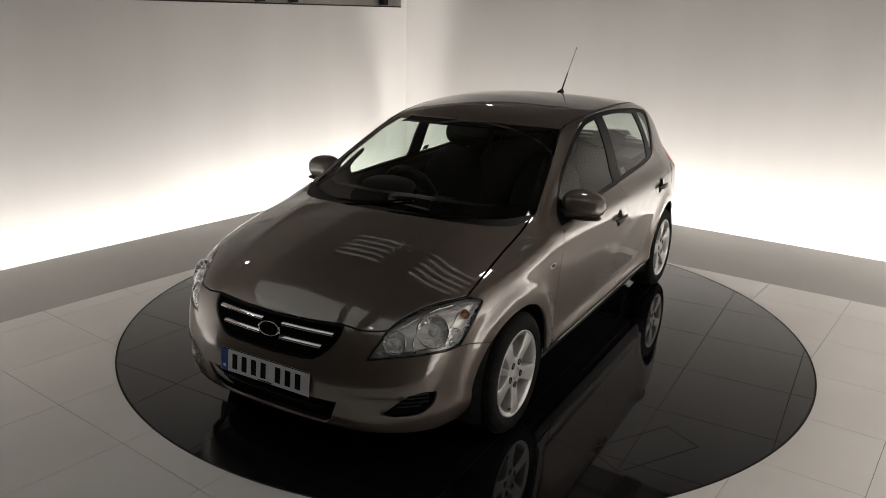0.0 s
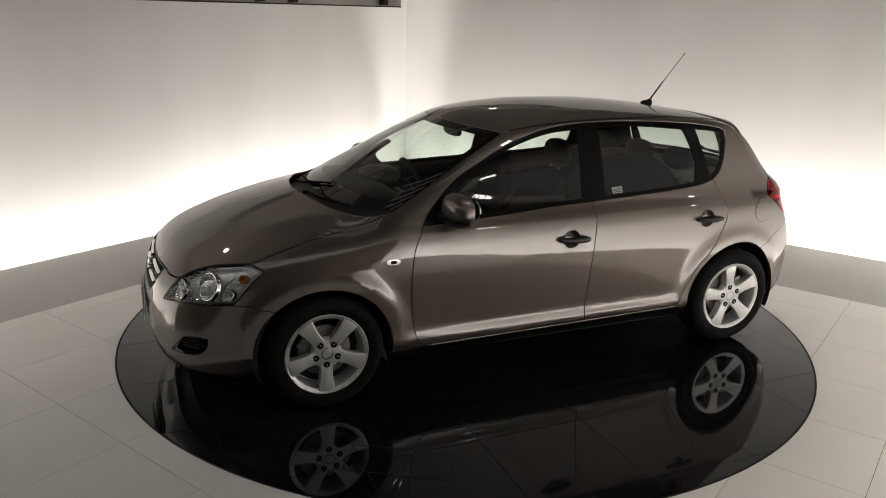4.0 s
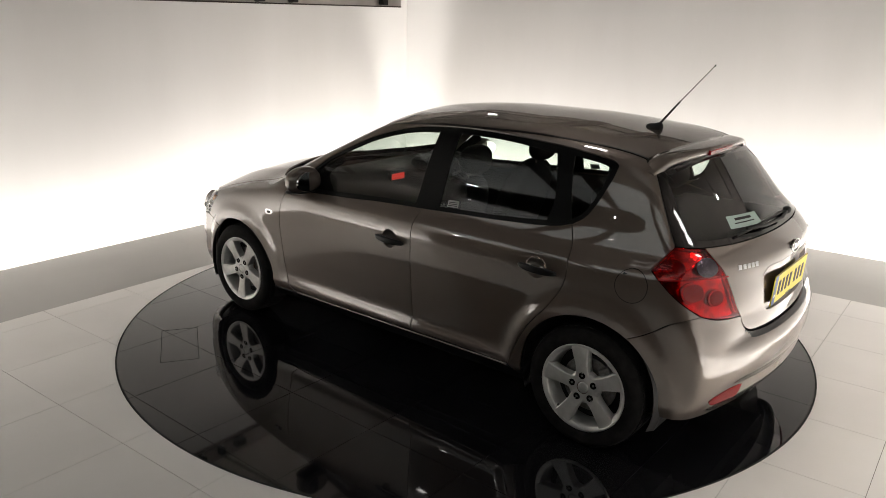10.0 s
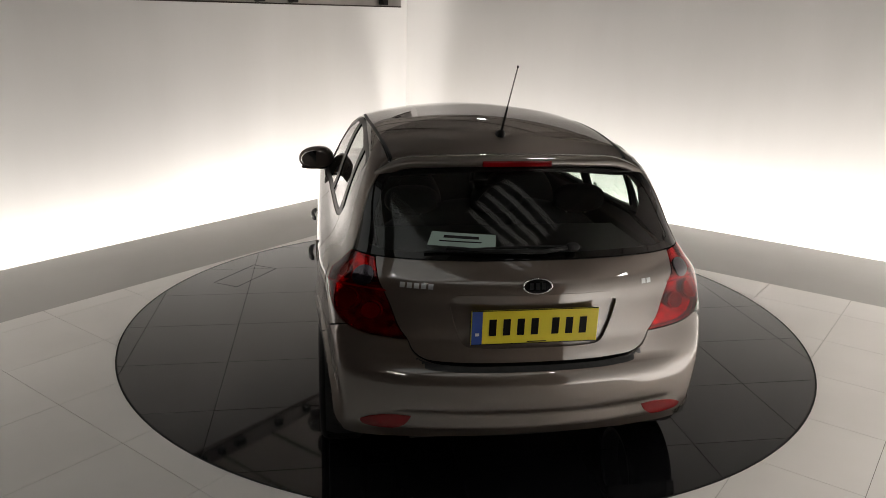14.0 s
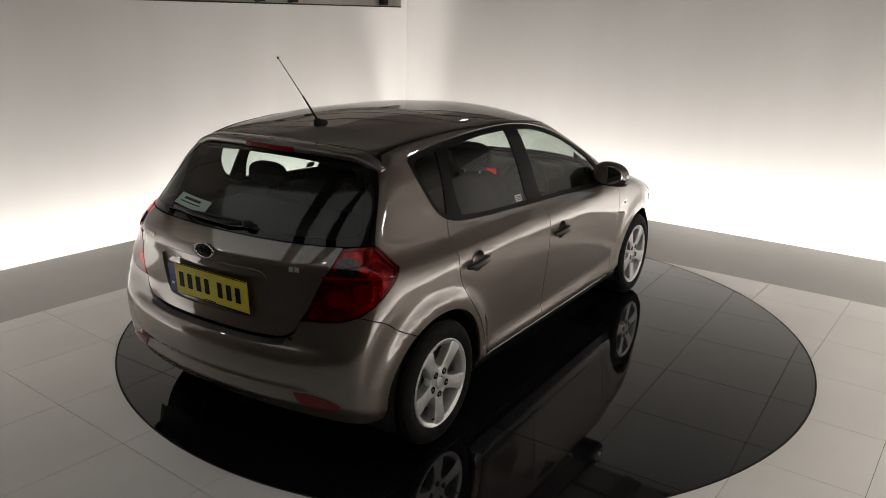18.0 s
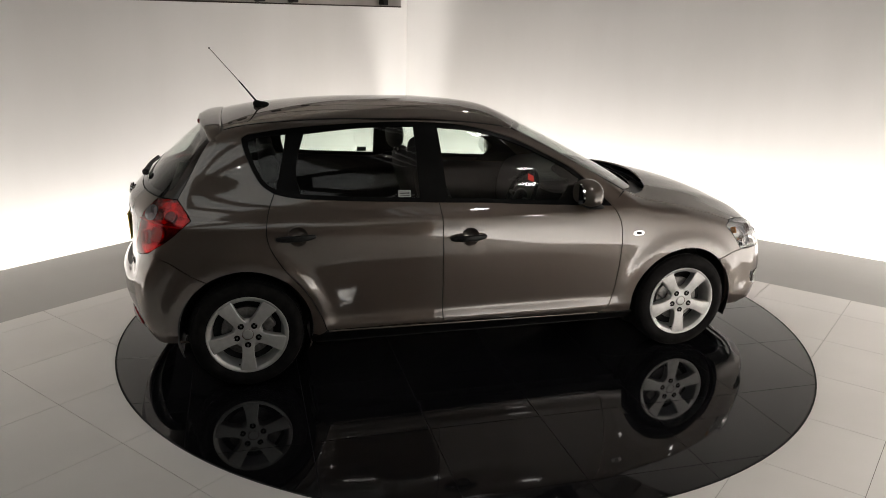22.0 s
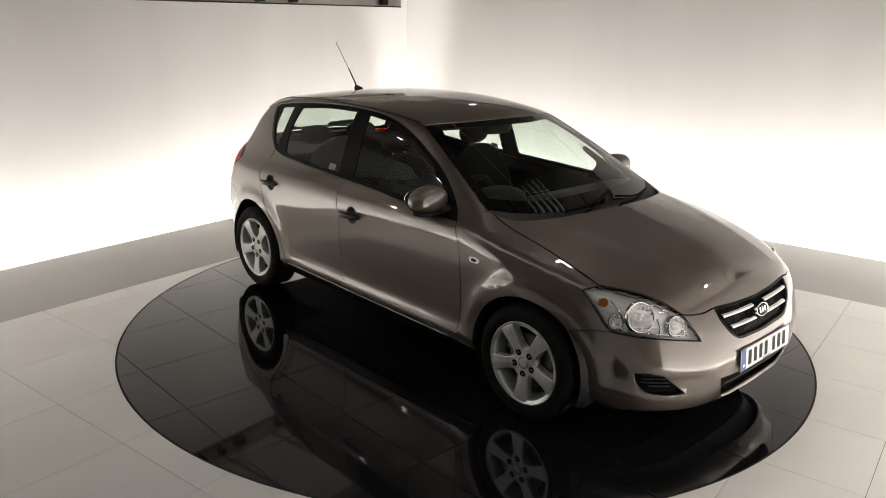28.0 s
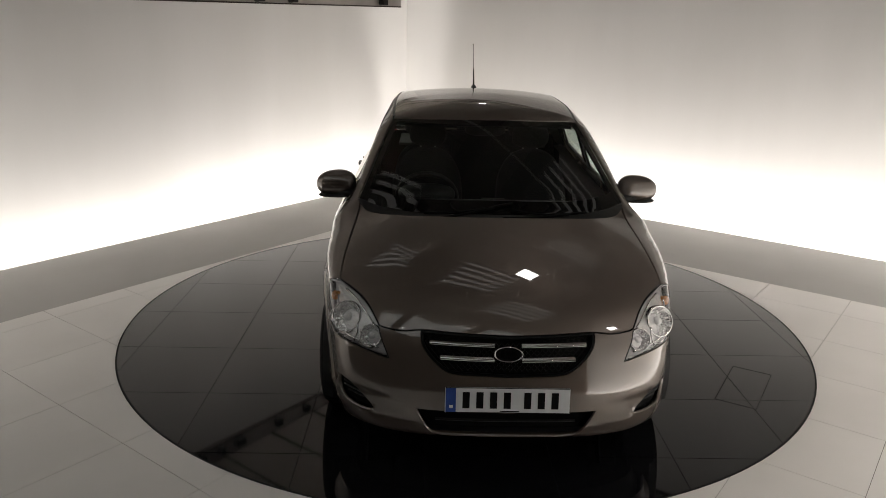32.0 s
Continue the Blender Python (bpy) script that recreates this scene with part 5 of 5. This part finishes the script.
bm = blob(bmesh.new(), 0.020, 0.028, 0.018, centre=(p[0][0], p[0][1], p[0][2]), nu=18, nv=10)
part("wiper_cap", bm, M_BLACK, rw, smooth=True)
p, n = BACK(np.array([(radians(a), 1.083 - 0.00002 * a * a) for a in range(-16, 33, 6)]), 0.010)
part("wiper_blade", tube(bmesh.new(), [tuple(v) for v in p], 0.006, 6), M_BLACK, rw)

p, n = OVER(np.array([(-1.175, 0.0)]))
bm = blob(bmesh.new(), 0.048, 0.022, 0.020, power=2.2, nu=24, nv=12)
for v in bm.verts:
    if v.co.z > 0:
        v.co.z *= 1.0 + 1.1 * max(0, -v.co.x / 0.048)
bm.transform(Matrix.Translation(Vector(p[0]) + Vector((0, 0, 0.004))))
aerial = part("aerial_base", bm, M_BLACK, car, "black aerial foot on the roof", smooth=True)
zr = p[0][2]
part("aerial_rod", tube(bmesh.new(), [(-1.205, 0, zr + 0.028), (-1.26, 0, zr + 0.098), (-1.30, 0, zr + 0.147)], 0.0062, 8, 0.0042), M_BLACK, aerial)
part("aerial_whip", tube(bmesh.new(), [(-1.298, 0, zr + 0.145), (-1.457, 0, 1.782)], 0.0028, 8, 0.0024), M_STEEL, aerial)
bm = blob(bmesh.new(), 0.004, 0.004, 0.006, centre=(-1.458, 0, 1.783), nu=10, nv=6)
part("aerial_tip", bm, M_BLACK, aerial)
# window stickers
for s in (1, -1):
    st = surface("window_sticker", SIDE, chain(curve([(-0.408, 1.027), (-0.478, 1.030)]), curve([(-0.478, 1.030), (-0.476, 1.064)]), curve([(-0.476, 1.064), (-0.406, 1.061)])), M_STICKER, car, side=s, offset=-0.0065, gap=0, depth=0.0008, step=0.02, label="small pale grey sticker with dark lines")
    for z in (1.033, 1.041, 1.049):
        surface("sticker_line", SIDE, chain(curve([(-0.414, z), (-0.470, z + 0.003)]), curve([(-0.470, z + 0.006), (-0.414, z + 0.003)])), M_BLACK, st, side=s, offset=-0.0053, gap=0, depth=0.0005, step=0.02)
st = surface("rear_sticker", BACK, chain(arc([(11.5, 1.082), (32.0, 1.092)]), arc([(32.0, 1.138), (11.5, 1.128)])), M_STICKER2, car, offset=-0.0015, gap=0, depth=0.0008, step=0.02, label="pale green sticker with dark lettering lines")
surface("sticker_line", BACK, chain(arc([(17.0, 1.112), (28.0, 1.117)]), arc([(28.0, 1.126), (17.0, 1.121)])), M_BLACK, st, offset=0.0, gap=0, depth=0.0006, step=0.02)
surface("sticker_line", BACK, chain(arc([(16.0, 1.100), (29.0, 1.105)]), arc([(29.0, 1.109), (16.0, 1.104)])), M_BLACK, st, offset=0.0, gap=0, depth=0.0006, step=0.02)


# ---- cabin ----
def profile(bm, pts, y0, y1):
    """A side outline drawn out across the car."""
    a = [bm.verts.new((x, y0, z)) for x, z in pts]
    b = [bm.verts.new((x, y1, z)) for x, z in pts]
    for i in range(len(pts)):
        j = (i + 1) % len(pts)
        bm.faces.new((a[i], a[j], b[j], b[i]))
    bm.faces.new(a[::-1])
    bm.faces.new(b)
    bmesh.ops.recalc_face_normals(bm, faces=bm.faces)
    return bm


dash = part("dashboard", profile(bmesh.new(), [tuple(v) for v in curve([(1.06, 0.93), (0.97, 0.985), (0.84, 0.990), (0.72, 0.972), (0.665, 0.94), (0.61, 0.80), (0.62, 0.62), (0.72, 0.50), (1.05, 0.45)], 0.05)], -0.70, 0.70), M_BLACK, car, "black plastic dashboard", smooth=True)
bm = blob(bmesh.new(), 0.13, 0.17, 0.055, centre=(0.655, -0.36, 0.985), power=2.4)
part("instrument_hood", bm, M_BLACK, dash, smooth=True)
screen = part("dash_screen", box(bmesh.new(), 0.630, -0.035, 0.912, 0.662, 0.105, 0.962, bevel=0.004), M_BLACK, dash, "black housing of the lit red display")
part("lit_display", box(bmesh.new(), 0.6275, -0.028, 0.9165, 0.6297, 0.098, 0.9575), M_DISPLAY, screen, "lit red display")
part("centre_console", box(bmesh.new(), -0.35, -0.10, 0.32, 0.60, 0.10, 0.58, bevel=0.02), M_BLACK, car)
bm = bmesh.new()
q = [(0.185 * math.cos(a), 0.185 * math.sin(a)) for a in np.linspace(0, math.tau, 49)]
tube(bm, [(0.0, u, v) for u, v in q], 0.016, 10)
bmesh.ops.remove_doubles(bm, verts=bm.verts, dist=1e-4)
blob(bm, 0.03, 0.07, 0.055, power=2.5, nu=16, nv=10)
for a in (0, math.pi, -math.pi / 2):
    tube(bm, [(0.0, 0.05 * math.cos(a), 0.05 * math.sin(a)), (0.0, 0.18 * math.cos(a), 0.18 * math.sin(a))], 0.014, 8)
bm.transform(Matrix.Translation((0.40, -0.36, 0.90)) @ Matrix.Rotation(radians(24), 4, "Y"))
part("steering_wheel", bm, M_BLACK, car, "black four-spoke steering wheel", smooth=True)


def seat(y, x, wide, name):
    bm = blob(bmesh.new(), 0.27, wide, 0.085, power=3.2)
    bm.transform(Matrix.Translation((x + 0.10, y, 0.52)) @ Matrix.Rotation(radians(-8), 4, "Y"))
    st = part(name, bm, M_FABRIC, car, "dark grey fabric car seat", smooth=True)
    bm = blob(bmesh.new(), 0.085, wide, 0.33, power=3.0)
    for v in bm.verts:
        v.co.y *= 1 - 0.22 * max(0, v.co.z / 0.33) ** 2
    bm.transform(Matrix.Translation((x - 0.225, y, 0.81)) @ Matrix.Rotation(radians(-20), 4, "Y"))
    part("backrest", bm, M_FABRIC, st, smooth=True)
    n = 1 if wide < 0.4 else 3
    for k in range(n):
        yy = y + (k - (n - 1) / 2) * 0.42
        drop = 0.0 if n == 1 else 0.05
        bm = blob(bmesh.new(), 0.055, 0.13, 0.085 - drop * 0.3, centre=(x - 0.375, yy, 1.205 - drop * 1.4), power=2.6)
        part("headrest", bm, M_FABRIC, st, smooth=True)
        for d in (-0.05, 0.05):
            part("headrest_post", tube(bmesh.new(), [(x - 0.345, yy + d, 1.05), (x - 0.368, yy + d, 1.15)], 0.006, 8), M_STEEL, st)


seat(0.36, 0.10, 0.245, "front_seat")
seat(-0.36, 0.10, 0.245, "front_seat")
seat(0.0, -0.78, 0.62, "rear_bench")
part("parcel_shelf", box(bmesh.new(), -1.72, -0.60, 0.985, -1.16, 0.60, 1.005, bevel=0.006), M_BLACK, car)
bm = blob(bmesh.new(), 0.022, 0.125, 0.038, centre=(0.285, 0.0, 1.318), power=3.0)
rvm = part("inner_mirror", bm, M_BLACK, car, "black interior mirror", smooth=True)
part("mirror_stem", tube(bmesh.new(), [(0.30, 0, 1.33), (0.315, 0, 1.385)], 0.012, 8), M_BLACK, rvm)


# ---- floor tiles ----
def tiles():
    pitch, t0x, t0y = 0.595, 0.0, 0.30
    full = bmesh.new()
    box(full, 0.0015, 0.0015, -0.012, pitch - 0.0015, pitch - 0.0015, 0.0)
    me = bpy.data.meshes.new("tile")
    full.to_mesh(me)
    full.free()
    me.materials.append(M_TILE)
    from mathutils.geometry import delaunay_2d_cdt
    ring = [Vector((math.cos(i * math.tau / 240) * (DISC_R + 0.001), math.sin(i * math.tau / 240) * (DISC_R + 0.001))) for i in range(240)]
    for i in range(-7, 5):
        for j in range(-6, 5):
            x, y = t0x + i * pitch, t0y + j * pitch
            x1, y1 = min(x + pitch, BAND_B), min(y + pitch, BAND_A)
            x, y = max(x, BAND_D), max(y, BAND_C)
            if x1 - x < 0.02 or y1 - y < 0.02:
                continue
            far = max(math.hypot(a, b) for a in (x, x1) for b in (y, y1))
            dx, dy = max(x, -x1, 0), max(y, -y1, 0)
            if far < DISC_R + 0.005:
                continue
            if math.hypot(dx, dy) > DISC_R + 0.002 and abs(x1 - x - pitch) < 1e-6 and abs(y1 - y - pitch) < 1e-6:
                ob = new("tile", me)
                ob.location = (x, y, 0)
            else:
                g = 0.0015
                sq = [Vector(v) for v in ((x + g, y + g), (x1 - g, y + g), (x1 - g, y1 - g), (x + g, y1 - g))]
                v, _, f, *_ = delaunay_2d_cdt(sq + ring, [(0, 1), (1, 2), (2, 3), (3, 0)] + [(4 + k, 4 + (k + 1) % 240) for k in range(240)], [], 0, 1e-7)
                bm = bmesh.new()
                bv = [bm.verts.new((p.x, p.y, 0.0)) for p in v]
                for t in f:
                    c = sum((Vector(v[k]) for k in t), Vector((0, 0))) / len(t)
                    if c.length > DISC_R and x + g < c.x < x1 - g and y + g < c.y < y1 - g:
                        bm.faces.new([bv[k] for k in t])
                bmesh.ops.delete(bm, geom=[q for q in bm.verts if not q.link_faces], context="VERTS")
                if not bm.faces:
                    bm.free()
                    continue
                bmesh.ops.recalc_face_normals(bm, faces=bm.faces)
                if sum(q.normal.z for q in bm.faces) < 0:
                    bmesh.ops.reverse_faces(bm, faces=bm.faces)
                rim = [e for e in bm.edges if len(e.link_faces) == 1]
                out = bmesh.ops.extrude_edge_only(bm, edges=rim)
                for q in out["geom"]:
                    if isinstance(q, bmesh.types.BMVert):
                        q.co.z = -0.012
                ob = part("tile", bm, M_TILE)
            ob.parent = floor


tiles()


def border(name, x0, y0, x1, y1):
    """A plain strip between the tiles and the light trough, cut round by the turntable."""
    from mathutils.geometry import delaunay_2d_cdt
    r = DISC_R + 0.001
    ring_pts = [Vector((math.cos(i * math.tau / 240) * r, math.sin(i * math.tau / 240) * r)) for i in range(240)]
    sq = [Vector(v) for v in ((x0, y0), (x1, y0), (x1, y1), (x0, y1))]
    v, _, f, *_ = delaunay_2d_cdt(sq + ring_pts, [(0, 1), (1, 2), (2, 3), (3, 0)] + [(4 + k, 4 + (k + 1) % 240) for k in range(240)], [], 0, 1e-7)
    bm = bmesh.new()
    bv = [bm.verts.new((p.x, p.y, -0.001)) for p in v]
    for t in f:
        c = sum((Vector(v[k]) for k in t), Vector((0, 0))) / len(t)
        if c.length > r - 1e-4 and x0 < c.x < x1 and y0 < c.y < y1:
            bm.faces.new([bv[k] for k in t])
    bmesh.ops.delete(bm, geom=[q for q in bm.verts if not q.link_faces], context="VERTS")
    bmesh.ops.recalc_face_normals(bm, faces=bm.faces)
    if sum(q.normal.z for q in bm.faces) < 0:
        bmesh.ops.reverse_faces(bm, faces=bm.faces)
    out = bmesh.ops.extrude_edge_only(bm, edges=[e for e in bm.edges if len(e.link_faces) == 1])
    for q in out["geom"]:
        if isinstance(q, bmesh.types.BMVert):
            q.co.z = -0.012
    ob = part(name, bm, M_BAND if name[-1] in "12" else M_TILE)
    ob.matrix_world = ROOM
    tagged(ob, "plain matt grey floor border along the light trough", kind="structure")


border("floor_border_1", SLOT_D, BAND_A + 0.002, SLOT_B, SLOT_A)
border("floor_border_2", BAND_B + 0.002, SLOT_C, SLOT_B, BAND_A)
border("floor_border_3", SLOT_D, SLOT_C, BAND_B, BAND_C - 0.002)
border("floor_border_4", SLOT_D, BAND_C, BAND_D - 0.002, BAND_A)


# ---- black tiles of the turntable ----
def disc_tiles():
    from mathutils.geometry import delaunay_2d_cdt
    pitch, r = 0.59, DISC_R - 0.010
    circle = [Vector((math.cos(i * math.tau / 192) * r, math.sin(i * math.tau / 192) * r)) for i in range(192)]
    g = 0.0016
    for i in range(-5, 5):
        for j in range(-5, 5):
            x, y = i * pitch, 0.34 + j * pitch
            if math.hypot(max(x, -(x + pitch), 0), max(y, -(y + pitch), 0)) > r - 0.01:
                continue
            sq = [Vector(v) for v in ((x + g, y + g), (x + pitch - g, y + g), (x + pitch - g, y + pitch - g), (x + g, y + pitch - g))]
            bm = bmesh.new()
            if max(math.hypot(v.x, v.y) for v in sq) < r:
                bm.faces.new([bm.verts.new((v.x, v.y, 0.0)) for v in sq])
            else:
                v, _, f, *_ = delaunay_2d_cdt(sq + circle, [(0, 1), (1, 2), (2, 3), (3, 0)] + [(4 + k, 4 + (k + 1) % 192) for k in range(192)], [], 0, 1e-7)
                bv = [bm.verts.new((p.x, p.y, 0.0)) for p in v]
                for t in f:
                    c = sum((Vector(v[k]) for k in t), Vector((0, 0))) / len(t)
                    if c.length < r and x + g < c.x < x + pitch - g and y + g < c.y < y + pitch - g:
                        bm.faces.new([bv[k] for k in t])
                bmesh.ops.delete(bm, geom=[q for q in bm.verts if not q.link_faces], context="VERTS")
            bmesh.ops.recalc_face_normals(bm, faces=bm.faces)
            if bm.faces and sum(q.normal.z for q in bm.faces) < 0:
                bmesh.ops.reverse_faces(bm, faces=bm.faces)
            out = bmesh.ops.extrude_edge_only(bm, edges=[e for e in bm.edges if len(e.link_faces) == 1])
            for q in out["geom"]:
                if isinstance(q, bmesh.types.BMVert):
                    q.co.z = -0.002
            part("tile", bm, M_DISC, turntable)
    # service hatch
    m = Matrix.Translation((1.015, 1.57, 0)) @ Matrix.Rotation(radians(-32), 4, "Z")
    for x0, y0, x1, y1 in ((-0.25, -0.11, 0.25, -0.1065), (-0.25, 0.1065, 0.25, 0.11), (-0.25, -0.1065, -0.2465, 0.1065), (0.2465, -0.1065, 0.25, 0.1065)):
        bm = box(bmesh.new(), x0, y0, -0.001, x1, y1, 0.0012)
        bm.transform(m)
        part("hatch_joint", bm, M_RIM, turntable)


disc_tiles()


# ---- what moves: the turntable turns clockwise and carries the car ----
def motions():
    turns = [(0.0, -118.37), (0.25, -118.8), (0.5, -120.05), (0.75, -122.1), (1.0, -124.4), (1.5, -129.4), (2.0, -134.5), (3.0, -144.85), (4.0, -155.4), (5.0, -166.1), (6.0, -176.6)]
    turns += [(7.0, -186.95), (8.0, -196.97), (9.0, -207.05), (10.0, -217.25), (11.0, -227.55), (12.0, -238.0), (13.0, -248.65), (14.0, -259.35), (15.0, -269.8), (16.0, -280.25), (17.0, -290.75), (18.0, -301.3), (19.0, -311.8), (20.0, -322.3), (21.0, -332.7), (22.0, -343.05)]
    turns += [(23.0, -353.4), (24.0, -363.75), (25.0, -373.95), (26.0, -384.2), (27.0, -394.45), (28.0, -404.75), (29.0, -415.25), (30.0, -425.8), (31.0, -436.4), (32.0, -447.05)]
    off = Vector((-0.1261, 0.1043, 0))
    car_rows, disc_rows = [], []
    for t, a in turns:
        spot = Matrix.Rotation(radians(a + 0.27), 3, "Z") @ off
        car_rows.append((t, pose(spot.x, spot.y, 0, 0, 0, a) @ Matrix.Translation((0, -0.010, 0))))
        disc_rows.append((t, pose(0, 0, 0, 0, 0, a)))
    walk(car, car_rows)
    walk(turntable, disc_rows)


motions()
